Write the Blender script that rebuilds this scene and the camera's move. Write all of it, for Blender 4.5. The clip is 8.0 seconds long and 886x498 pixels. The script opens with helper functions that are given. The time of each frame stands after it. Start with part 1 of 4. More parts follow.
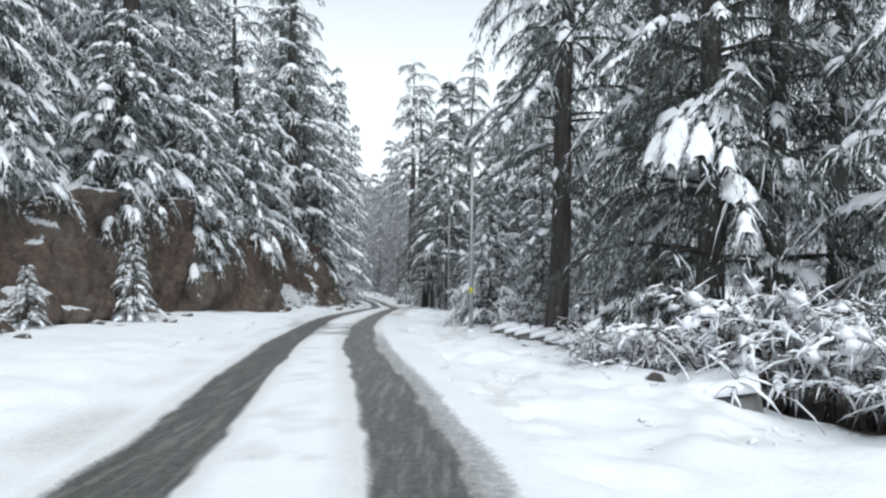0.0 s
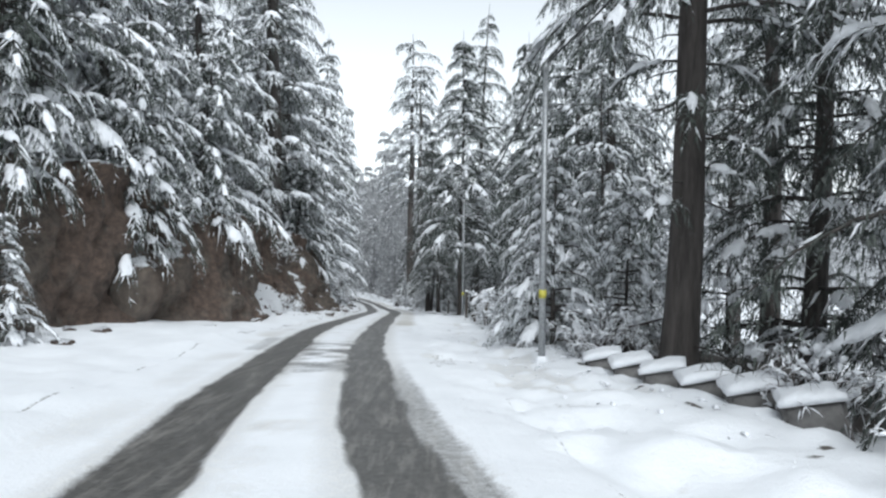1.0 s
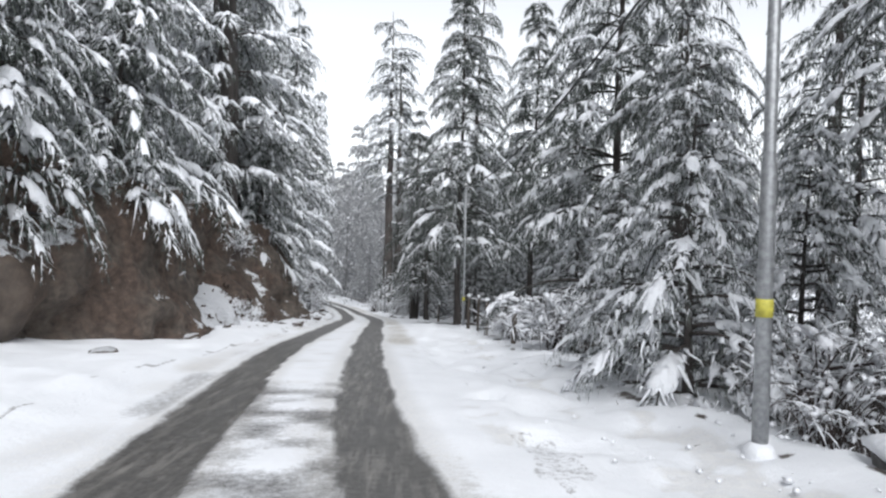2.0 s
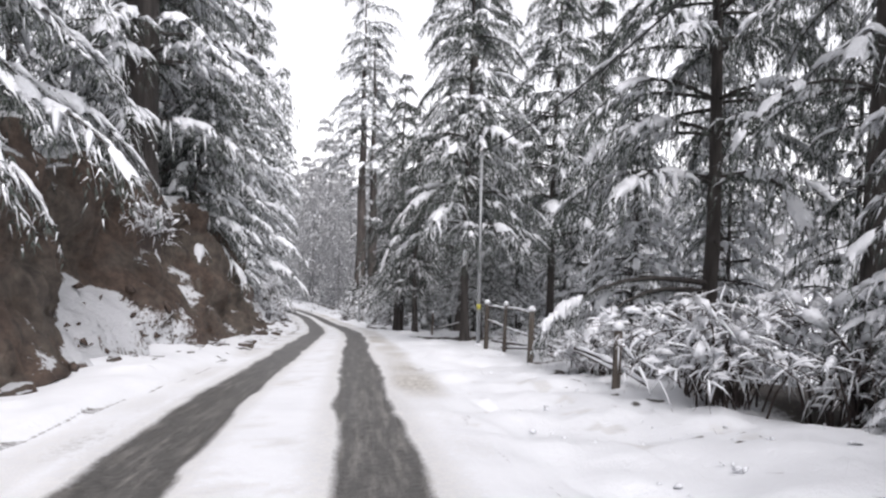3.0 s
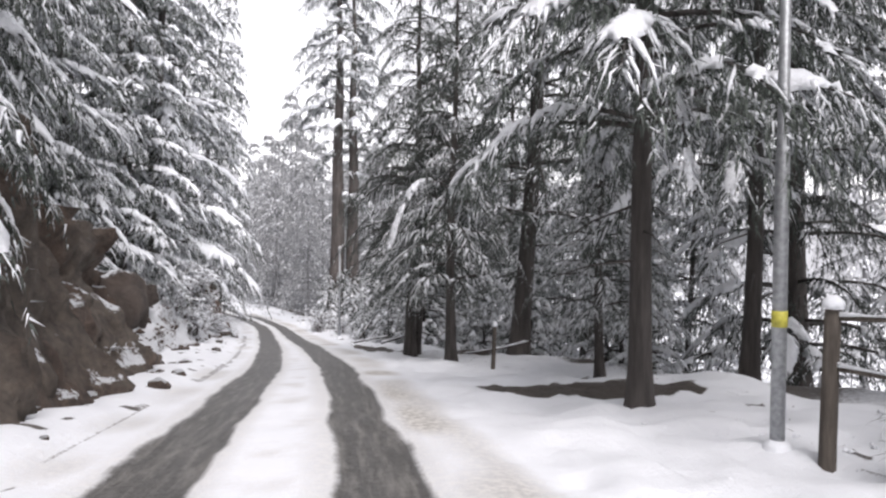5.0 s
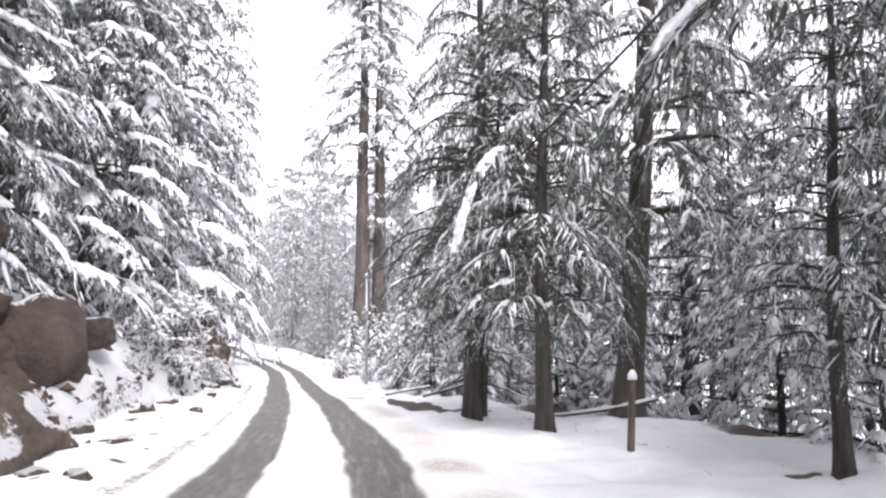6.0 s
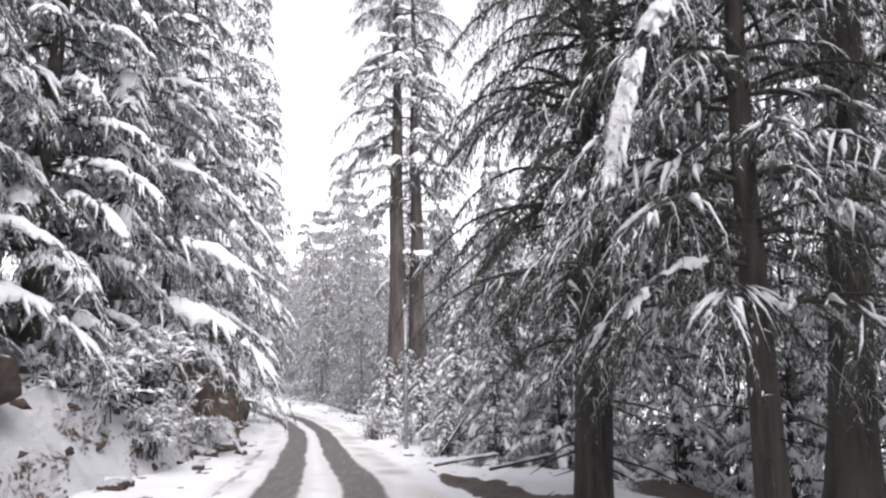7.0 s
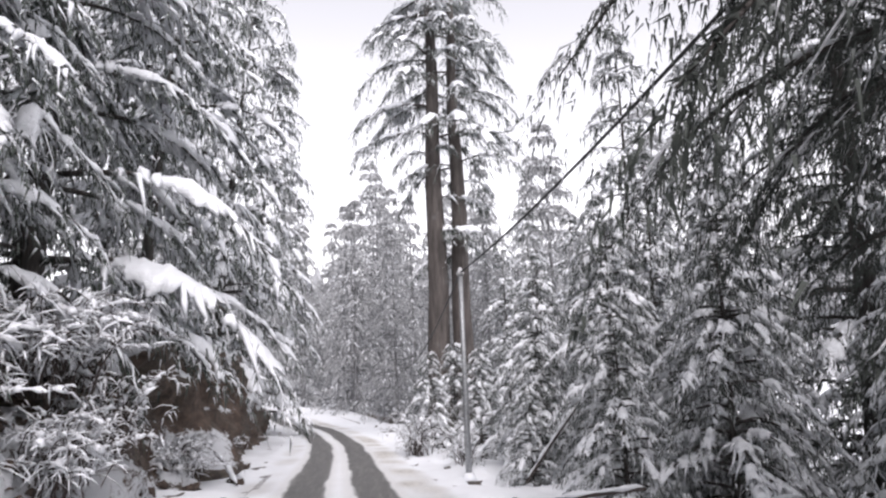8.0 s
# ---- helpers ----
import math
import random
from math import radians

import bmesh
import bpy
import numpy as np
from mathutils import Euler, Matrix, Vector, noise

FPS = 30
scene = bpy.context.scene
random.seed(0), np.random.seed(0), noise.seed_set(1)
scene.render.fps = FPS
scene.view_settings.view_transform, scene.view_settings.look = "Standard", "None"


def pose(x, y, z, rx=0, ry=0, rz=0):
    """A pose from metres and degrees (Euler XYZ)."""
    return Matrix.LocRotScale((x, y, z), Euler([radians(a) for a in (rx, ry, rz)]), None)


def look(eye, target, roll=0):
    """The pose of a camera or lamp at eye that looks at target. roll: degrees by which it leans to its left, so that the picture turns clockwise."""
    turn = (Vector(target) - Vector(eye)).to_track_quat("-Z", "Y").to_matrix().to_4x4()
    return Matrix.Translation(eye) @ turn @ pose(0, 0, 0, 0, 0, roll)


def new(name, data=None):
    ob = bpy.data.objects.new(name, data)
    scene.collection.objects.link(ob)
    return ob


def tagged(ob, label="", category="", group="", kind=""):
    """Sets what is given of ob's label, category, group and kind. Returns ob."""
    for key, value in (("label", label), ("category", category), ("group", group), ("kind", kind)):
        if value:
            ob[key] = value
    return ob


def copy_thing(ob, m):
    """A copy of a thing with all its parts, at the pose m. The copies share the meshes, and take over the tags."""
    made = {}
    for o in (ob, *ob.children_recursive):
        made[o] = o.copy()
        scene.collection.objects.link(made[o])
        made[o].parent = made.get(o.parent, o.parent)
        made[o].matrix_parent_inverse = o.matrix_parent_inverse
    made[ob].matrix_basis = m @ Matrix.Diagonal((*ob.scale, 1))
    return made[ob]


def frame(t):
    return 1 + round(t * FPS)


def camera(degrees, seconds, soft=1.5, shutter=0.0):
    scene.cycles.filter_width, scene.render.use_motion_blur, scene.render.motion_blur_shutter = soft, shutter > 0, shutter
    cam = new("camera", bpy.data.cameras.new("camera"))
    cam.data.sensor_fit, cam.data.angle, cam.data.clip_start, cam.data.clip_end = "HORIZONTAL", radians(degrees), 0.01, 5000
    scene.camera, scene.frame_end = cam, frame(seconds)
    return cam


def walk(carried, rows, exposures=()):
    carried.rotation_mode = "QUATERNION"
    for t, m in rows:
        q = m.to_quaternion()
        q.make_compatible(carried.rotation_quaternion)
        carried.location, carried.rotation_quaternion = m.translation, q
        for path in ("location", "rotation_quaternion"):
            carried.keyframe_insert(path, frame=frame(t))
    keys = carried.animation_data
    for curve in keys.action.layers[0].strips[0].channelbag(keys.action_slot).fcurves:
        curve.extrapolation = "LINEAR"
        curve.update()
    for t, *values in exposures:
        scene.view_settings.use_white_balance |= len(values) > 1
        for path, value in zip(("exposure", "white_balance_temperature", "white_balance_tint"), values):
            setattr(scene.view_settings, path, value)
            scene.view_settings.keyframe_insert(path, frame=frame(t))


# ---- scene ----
cam = camera(68.0, 8.0, soft=2.3)
PATH = [
    (0, (0.000, -0.000, 0.966), (0.119, 9.992, 0.595), 0.34),
    (0.5, (-0.472, 3.275, 0.666), (-0.347, 13.267, 0.293), 0.40),
    (1, (-0.982, 6.693, 0.358), (-0.734, 16.683, -0.010), 0.50),
    (1.5, (-1.446, 9.779, 0.070), (-0.990, 19.762, -0.275), 0.86),
    (1.7, (-1.608, 10.889, -0.044), (-1.061, 20.869, -0.376), 0.97),
    (2.8, (-2.460, 18.639, -0.765), (-1.337, 28.573, -1.012), 1.07),
    (3, (-2.543, 19.980, -0.907), (-1.330, 29.904, -1.142), 1.00),
    (3.5, (-2.760, 23.569, -1.292), (-1.302, 33.459, -1.546), 0.98),
    (4, (-2.935, 27.027, -1.654), (-1.288, 36.887, -1.912), 0.97),
    (4.2, (-2.992, 28.412, -1.793), (-1.291, 38.263, -2.060), 0.95),
    (5.3, (-3.017, 35.119, -2.486), (-1.386, 44.985, -2.608), 0.32),
    (5.5, (-3.017, 36.134, -2.612), (-1.436, 46.008, -2.648), 0.30),
    (6, (-3.118, 38.986, -2.905), (-1.785, 48.888, -2.488), -0.01),
    (6.5, (-3.144, 41.518, -3.176), (-2.066, 51.417, -2.259), -0.48),
    (7, (-3.172, 43.855, -3.443), (-2.326, 53.748, -2.247), -1.01),
    (7.5, (-3.332, 46.439, -3.761), (-2.757, 56.336, -2.449), -1.35),
    (8, (-3.545, 49.235, -4.096), (-3.134, 59.139, -2.775), -2.35),
]
walk(cam, [(t, look(eye, target, roll)) for t, eye, target, roll in PATH],
     exposures=[(0.0, 0.54, 6000, 5), (1.7, 0.64, 6150, 8), (3.0, 0.88, 6450, 15), (4.2, 0.97, 6450, 15), (5.3, 1.2, 6500, 16), (6.0, 1.85, 6500, 17), (6.5, 1.55, 6500, 17), (7.0, 1.25, 6500, 17), (8.0, 1.02, 6450, 17)])

# ------------------------------------------------------------------ world and light
world = bpy.data.worlds.new("overcast_sky")
scene.world = world
world.use_nodes = True
wn = world.node_tree
for n in list(wn.nodes):
    wn.nodes.remove(n)
w_out = wn.nodes.new("ShaderNodeOutputWorld")
w_bg = wn.nodes.new("ShaderNodeBackground")
w_hsv = wn.nodes.new("ShaderNodeHueSaturation")
w_sky = wn.nodes.new("ShaderNodeTexSky")
w_sky.sky_type = "NISHITA"
w_sky.sun_disc = False
w_sky.sun_elevation = radians(48)
w_sky.sun_rotation = radians(168)
w_sky.dust_density = 1.0
w_sky.air_density = 1.0
w_hsv.inputs["Saturation"].default_value = 0.10
w_bg.inputs["Strength"].default_value = 0.14
wn.links.new(w_sky.outputs["Color"], w_hsv.inputs["Color"])
wn.links.new(w_hsv.outputs["Color"], w_bg.inputs["Color"])
wn.links.new(w_bg.outputs["Background"], w_out.inputs["Surface"])

sun_data = bpy.data.lights.new("sun", "SUN")
sun_data.energy = 1.4
sun_data.angle = radians(40)
sun_data.color = (1.0, 0.98, 0.96)
sun = new("sun", sun_data)
sun.matrix_world = look((5, -24, 34), (0, 0, 0))


# ------------------------------------------------------------------ materials
def mat_base(name):
    m = bpy.data.materials.new(name)
    m.use_nodes = True
    t = m.node_tree
    b = t.nodes["Principled BSDF"]
    return m, t, b


def node(t, kind, **kw):
    n = t.nodes.new(kind)
    for k, v in kw.items():
        n.inputs[k].default_value = v
    return n


def noise_node(t, scale, detail=4.0, rough=0.55, stretch=None, coord="Object"):
    c = t.nodes.new("ShaderNodeTexCoord")
    n = node(t, "ShaderNodeTexNoise", Scale=scale, Detail=detail, Roughness=rough)
    if stretch:
        mp = t.nodes.new("ShaderNodeMapping")
        mp.inputs["Scale"].default_value = stretch
        t.links.new(c.outputs[coord], mp.inputs["Vector"])
        t.links.new(mp.outputs["Vector"], n.inputs["Vector"])
    else:
        t.links.new(c.outputs[coord], n.inputs["Vector"])
    return n


def ramp(t, src, stops):
    r = t.nodes.new("ShaderNodeValToRGB")
    els = r.color_ramp.elements
    while len(els) < len(stops):
        els.new(0.5)
    for e, (p, c) in zip(els, stops):
        e.position = p
        e.color = (*c, 1) if len(c) == 3 else c
    t.links.new(src, r.inputs["Fac"])
    return r


def grey(v):
    return (v, v, v)


def mix(t, fac, a, b):
    n = t.nodes.new("ShaderNodeMix")
    n.data_type = "RGBA"
    for sock, v in ((n.inputs[0], fac), (n.inputs[6], a), (n.inputs[7], b)):
        if isinstance(v, bpy.types.NodeSocket):
            t.links.new(v, sock)
        elif isinstance(v, (int, float)):
            sock.default_value = v
        else:
            sock.default_value = (*v, 1)
    return n.outputs[2]


def math_node(t, op, a, b=0.0, clamp=False):
    n = t.nodes.new("ShaderNodeMath")
    n.operation = op
    n.use_clamp = clamp
    for sock, v in ((n.inputs[0], a), (n.inputs[1], b)):
        if isinstance(v, bpy.types.NodeSocket):
            t.links.new(v, sock)
        else:
            sock.default_value = v
    return n.outputs[0]


def bump(t, b, height, strength, distance):
    n = t.nodes.new("ShaderNodeBump")
    n.inputs["Strength"].default_value = strength
    n.inputs["Distance"].default_value = distance
    t.links.new(height, n.inputs["Height"])
    t.links.new(n.outputs["Normal"], b.inputs["Normal"])
    return n


def up_facing(t, low, high):
    """How far the true surface turns upwards, 0 to 1."""
    g = t.nodes.new("ShaderNodeNewGeometry")
    s = t.nodes.new("ShaderNodeSeparateXYZ")
    t.links.new(g.outputs["Normal"], s.inputs[0])
    r = t.nodes.new("ShaderNodeMapRange")
    r.inputs["From Min"].default_value, r.inputs["From Max"].default_value = low, high
    t.links.new(s.outputs["Z"], r.inputs["Value"])
    return r.outputs["Result"]


SNOW = (0.86, 0.875, 0.90)


def snow_material():
    m, t, b = mat_base("snow")
    n1, n2 = noise_node(t, 2.2, 5), noise_node(t, 38, 3)
    col = ramp(t, n1.outputs["Fac"], [(0.3, (0.80, 0.815, 0.845)), (0.65, SNOW)])
    t.links.new(col.outputs["Color"], b.inputs["Base Color"])
    b.inputs["Roughness"].default_value = 0.62
    n3 = noise_node(t, 11, 4, 0.6)
    h = math_node(t, "ADD", math_node(t, "MULTIPLY", n3.outputs["Fac"], 1.0), math_node(t, "MULTIPLY", n2.outputs["Fac"], 0.35))
    bump(t, b, h, 0.5, 0.06)
    return m


def bark_material(name, dark, light):
    m, t, b = mat_base(name)
    n = noise_node(t, 7, 6, 0.65, (1, 1, 0.14))
    n2 = noise_node(t, 1.3, 3)
    c1 = ramp(t, n.outputs["Fac"], [(0.35, dark), (0.7, light)])
    frost = ramp(t, n2.outputs["Fac"], [(0.62, grey(0)), (0.8, grey(0.35))])
    t.links.new(mix(t, frost.outputs["Color"], c1.outputs["Color"], (0.30, 0.30, 0.31)), b.inputs["Base Color"])
    b.inputs["Roughness"].default_value = 0.85
    bump(t, b, n.outputs["Fac"], 0.9, 0.04)
    return m


def needle_material(name, dark, light, frosted):
    """Needle sprays, with snow clinging where the bough has caught it."""
    m, t, b = mat_base(name)
    g = t.nodes.new("ShaderNodeNewGeometry")
    c = ramp(t, g.outputs["Random Per Island"], [(0.0, dark), (1.0, light)])
    n = noise_node(t, 1.6, 3)
    rnd = t.nodes.new("ShaderNodeTexWhiteNoise")
    rnd.noise_dimensions = "1D"
    t.links.new(g.outputs["Random Per Island"], rnd.inputs["W"])
    caught = t.nodes.new("ShaderNodeAttribute")
    caught.attribute_name = "snow"
    s = math_node(t, "ADD", caught.outputs["Fac"], math_node(t, "MULTIPLY", math_node(t, "SUBTRACT", n.outputs["Fac"], 0.5), 0.7))
    s = math_node(t, "ADD", s, math_node(t, "MULTIPLY", math_node(t, "SUBTRACT", rnd.outputs["Value"], 0.5), 0.55))
    s = math_node(t, "ADD", s, frosted)
    f = ramp(t, s, [(0.36, grey(0)), (0.78, grey(0.97))])
    t.links.new(mix(t, f.outputs["Color"], c.outputs["Color"], (0.82, 0.835, 0.86)), b.inputs["Base Color"])
    b.inputs["Roughness"].default_value = 0.8
    b.inputs["Specular IOR Level"].default_value = 0.2
    return m


def ground_material():
    """Snow, with wet asphalt where tyres cleared it and bare earth where none fell."""
    m, t, b = mat_base("snowy_ground")
    n1, n2, n3 = noise_node(t, 1.6, 5), noise_node(t, 14, 5, 0.6), noise_node(t, 70, 3)
    a_bare = t.nodes.new("ShaderNodeAttribute")
    a_bare.attribute_name = "bare"
    a_earth = t.nodes.new("ShaderNodeAttribute")
    a_earth.attribute_name = "earth"
    a_slush = t.nodes.new("ShaderNodeAttribute")
    a_slush.attribute_name = "slush"
    edge = math_node(t, "MULTIPLY", math_node(t, "SUBTRACT", n2.outputs["Fac"], 0.5), 0.55)
    edge2 = math_node(t, "MULTIPLY", math_node(t, "SUBTRACT", n3.outputs["Fac"], 0.5), 0.35)
    rough_edge = math_node(t, "ADD", edge, edge2)

    def mask(attr, lo, hi):
        v = math_node(t, "ADD", attr.outputs["Fac"], rough_edge)
        r = t.nodes.new("ShaderNodeMapRange")
        r.inputs["From Min"].default_value, r.inputs["From Max"].default_value = lo, hi
        t.links.new(v, r.inputs["Value"])
        return r.outputs["Result"]

    snow = ramp(t, n1.outputs["Fac"], [(0.3, (0.80, 0.815, 0.84)), (0.65, SNOW)]).outputs["Color"]
    slush = ramp(t, n2.outputs["Fac"], [(0.35, (0.34, 0.32, 0.29)), (0.6, (0.66, 0.64, 0.60))]).outputs["Color"]
    asphalt = ramp(t, n2.outputs["Fac"], [(0.3, (0.055, 0.053, 0.05)), (0.75, (0.125, 0.12, 0.112))]).outputs["Color"]
    earth = ramp(t, n2.outputs["Fac"], [(0.3, (0.045, 0.038, 0.032)), (0.75, (0.12, 0.10, 0.085))]).outputs["Color"]
    streak = noise_node(t, 3.2, 6, 0.7, (3.5, 0.35, 1))
    film = ramp(t, streak.outputs["Fac"], [(0.48, grey(0)), (0.75, grey(0.55))]).outputs["Color"]
    asphalt = mix(t, film, asphalt, (0.40, 0.38, 0.35))
    bare = mask(a_bare, 0.30, 0.74)
    soil = mask(a_earth, 0.4, 0.6)
    wet = mask(a_slush, 0.25, 0.9)
    c = mix(t, wet, snow, slush)
    c = mix(t, bare, c, asphalt)
    c = mix(t, soil, c, earth)
    t.links.new(c, b.inputs["Base Color"])
    r = math_node(t, "SUBTRACT", 0.65, math_node(t, "MULTIPLY", bare, 0.25))
    t.links.new(r, b.inputs["Roughness"])
    h = math_node(t, "ADD", n2.outputs["Fac"], math_node(t, "MULTIPLY", n3.outputs["Fac"], 0.4))
    bump(t, b, h, 0.45, 0.04)
    return m


def bank_material(name="bank_earth", hold=(0.48, 0.92), stone=((0.07, 0.058, 0.05), (0.21, 0.172, 0.14)), low=(0.055, 0.041, 0.034), high=(0.185, 0.13, 0.10)):
    """Cut earth and rock, with snow where it lies flat enough to hold."""
    m, t, b = mat_base(name)
    n1, n2, n3 = noise_node(t, 0.55, 5, 0.6), noise_node(t, 5, 6, 0.65), noise_node(t, 1.1, 6, 0.7, (1, 1, 2.2))
    earth = ramp(t, n2.outputs["Fac"], [(0.3, low), (0.7, high)]).outputs["Color"]
    rock = ramp(t, n2.outputs["Fac"], [(0.3, stone[0]), (0.75, stone[1])]).outputs["Color"]
    kind = ramp(t, n1.outputs["Fac"], [(0.46, grey(0)), (0.56, grey(1))]).outputs["Color"]
    c = mix(t, kind, earth, rock)
    up = up_facing(t, *hold)
    n4 = noise_node(t, 9, 8, 0.75)
    s = math_node(t, "ADD", up, math_node(t, "MULTIPLY", math_node(t, "SUBTRACT", n3.outputs["Fac"], 0.5), 0.9))
    s = math_node(t, "ADD", s, math_node(t, "MULTIPLY", math_node(t, "SUBTRACT", n4.outputs["Fac"], 0.5), 1.5))
    drift = t.nodes.new("ShaderNodeAttribute")
    drift.attribute_name = "drift"
    s = math_node(t, "ADD", s, math_node(t, "MULTIPLY", drift.outputs["Fac"], 0.62))
    lies = ramp(t, s, [(0.50, grey(0)), (0.62, grey(1))]).outputs["Color"]
    t.links.new(mix(t, lies, c, SNOW), b.inputs["Base Color"])
    b.inputs["Roughness"].default_value = 0.85
    h = math_node(t, "ADD", n3.outputs["Fac"], math_node(t, "MULTIPLY", n2.outputs["Fac"], 0.5))
    h = math_node(t, "ADD", h, math_node(t, "MULTIPLY", n4.outputs["Fac"], 0.7))
    bump(t, b, h, 1.0, 0.16)
    return m


def plain_material(name, colour, rough=0.6, metal=0.0, scale=20):
    m, t, b = mat_base(name)
    n = noise_node(t, scale, 4)
    lo, hi = tuple(v * 0.75 for v in colour), tuple(min(1, v * 1.15) for v in colour)
    t.links.new(ramp(t, n.outputs["Fac"], [(0.35, lo), (0.65, hi)]).outputs["Color"], b.inputs["Base Color"])
    b.inputs["Roughness"].default_value = rough
    b.inputs["Metallic"].default_value = metal
    bump(t, b, n.outputs["Fac"], 0.3, 0.01)
    return m


M_SNOW = snow_material()
M_BARK = bark_material("bark", (0.030, 0.026, 0.024), (0.095, 0.083, 0.076))
M_BARK_PINE = bark_material("pine_bark", (0.05, 0.043, 0.04), (0.14, 0.12, 0.11))
M_NEEDLE = needle_material("needles", (0.05, 0.06, 0.052), (0.12, 0.135, 0.12), 0.13)
M_NEEDLE_DARK = needle_material("needles_dark", (0.04, 0.047, 0.042), (0.105, 0.115, 0.105), 0.05)
# frost on the needles, with paleness that paints haze on far trees
M_NEEDLE_FROST_HAZE = needle_material("needles_frost_haze", (0.05, 0.06, 0.054), (0.16, 0.175, 0.16), 0.2)
# bark and needles of the far trees: haze painted in as pale grey
M_BARK_HAZE = bark_material("hazed_bark", (0.15, 0.15, 0.155), (0.28, 0.28, 0.29))
M_NEEDLE_HAZE = needle_material("needles_hazed", (0.29, 0.295, 0.30), (0.42, 0.425, 0.43), 0.0)
# even grey of the backdrop, with the mist put into the colour
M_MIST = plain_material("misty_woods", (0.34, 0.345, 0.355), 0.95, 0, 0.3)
M_TWIG = plain_material("twigs", (0.07, 0.055, 0.05), 0.85)
M_GROUND = ground_material()
M_BANK = bank_material()
M_ROCK = bank_material("bank_rock", low=(0.05, 0.038, 0.031), high=(0.17, 0.125, 0.095))
M_BOULDER = bank_material("boulder", (0.72, 1.1), ((0.04, 0.032, 0.028), (0.13, 0.102, 0.085)), (0.035, 0.027, 0.023), (0.11, 0.082, 0.066))
M_CLOD = plain_material("clod_earth", (0.085, 0.062, 0.05), 0.9, 0, 30)
M_STEEL = plain_material("galvanised_steel", (0.36, 0.37, 0.38), 0.5, 0.6)
M_YELLOW = plain_material("yellow_paint", (0.55, 0.50, 0.08), 0.6)
M_CABLE = plain_material("cable", (0.035, 0.035, 0.037), 0.6)
M_POST = bark_material("weathered_wood", (0.055, 0.045, 0.037), (0.16, 0.135, 0.112))
M_STONE = plain_material("parapet_stone", (0.16, 0.155, 0.15), 0.85, 0, 9)
M_CERAMIC = plain_material("insulator", (0.5, 0.5, 0.5), 0.3)


# ------------------------------------------------------------------ mesh helpers
def mesh_from(name, verts, faces, material, smooth=False):
    me = bpy.data.meshes.new(name)
    me.from_pydata([tuple(v) for v in verts] if not isinstance(verts, np.ndarray) else verts.tolist(), [], faces if isinstance(faces, list) else faces.tolist())
    me.materials.append(material)
    if smooth:
        me.polygons.foreach_set("use_smooth", [True] * len(me.polygons))
    me.update()
    return me


def part(name, me, parent, label=""):
    ob = new(name, me)
    ob.parent = parent
    if label:
        tagged(ob, label)
    return ob


def tube(points, radii, sides=8, cap=True):
    """Verts and faces of a tube along points."""
    pts = [Vector(p) for p in points]
    vs, fs = [], []
    ref = Vector((0.31, 0.95, 0.05))
    for i, p in enumerate(pts):
        d = (pts[min(i + 1, len(pts) - 1)] - pts[max(i - 1, 0)]).normalized()
        a = d.cross(ref)
        if a.length < 0.05:
            a = d.cross(Vector((1, 0, 0)))
        a.normalize()
        b = d.cross(a)
        for k in range(sides):
            w = 2 * math.pi * k / sides
            vs.append(p + float(radii[i]) * (math.cos(w) * a + math.sin(w) * b))
    for i in range(len(pts) - 1):
        for k in range(sides):
            k2 = (k + 1) % sides
            fs.append((i * sides + k, i * sides + k2, (i + 1) * sides + k2, (i + 1) * sides + k))
    if cap:
        fs.append(tuple(range(sides))[::-1])
        fs.append(tuple((len(pts) - 1) * sides + k for k in range(sides)))
    return vs, fs


def join(pieces):
    """One list of verts and faces out of several."""
    vs, fs = [], []
    for v, f in pieces:
        o = len(vs)
        vs.extend(v)
        fs.extend(tuple(i + o for i in face) for face in f)
    return vs, fs


def interp(y, table):
    return float(np.interp(y, [r[0] for r in table], [r[1] for r in table]))


# ------------------------------------------------------------------ plan of the road
SLOPE = [(-60, 4.8), (-5, 0.21), (4, -0.60), (13, -1.43), (22, -2.31), (31, -3.26), (40, -4.24), (49, -5.27), (58, -6.28), (67, -7.2), (76, -8.0), (90, -9.0), (130, -10.5), (300, -14)]
TRACK_L = [(-60, 7.0), (-12, 0.3), (0, -1.35), (6, -2.17), (10, -2.72), (14, -3.2), (20, -3.75), (26, -4.25), (36, -4.3), (42, -4.35), (48, -4.42), (55, -4.9), (60, -5.48), (66, -6.15), (70, -6.62), (75, -7.38), (84, -9.5), (100, -15), (130, -30), (300, -120)]
TRACK_R = [(-60, 8.8), (-12, 2.1), (0, 0.48), (6, -0.37), (10, -0.97), (14, -1.65), (20, -2.2), (26, -2.45), (36, -2.66), (42, -2.70), (48, -2.93), (55, -3.6), (60, -4.3), (66, -5.08), (70, -5.55), (75, -6.3), (84, -8.3), (100, -13.6), (130, -28.5), (300, -118)]
BANK = [(-60, -2.0), (-10, -8.6), (5, -9.4), (14, -9.7), (21, -9.3), (26, -8.3), (29, -7.1), (31, -6.9), (36, -6.6), (45, -6.8), (52, -7.3), (60, -7.9), (67, -8.8), (75, -10.0), (84, -12.2), (100, -18), (130, -33), (300, -123)]
BANK_H = [(-60, 2.5), (5, 2.9), (14, 3.2), (21, 3.7), (28, 3.8), (36, 3.6), (44, 3.2), (49, 2.2), (57, 1.9), (62, 2.6), (75, 3.0), (300, 3.0)]
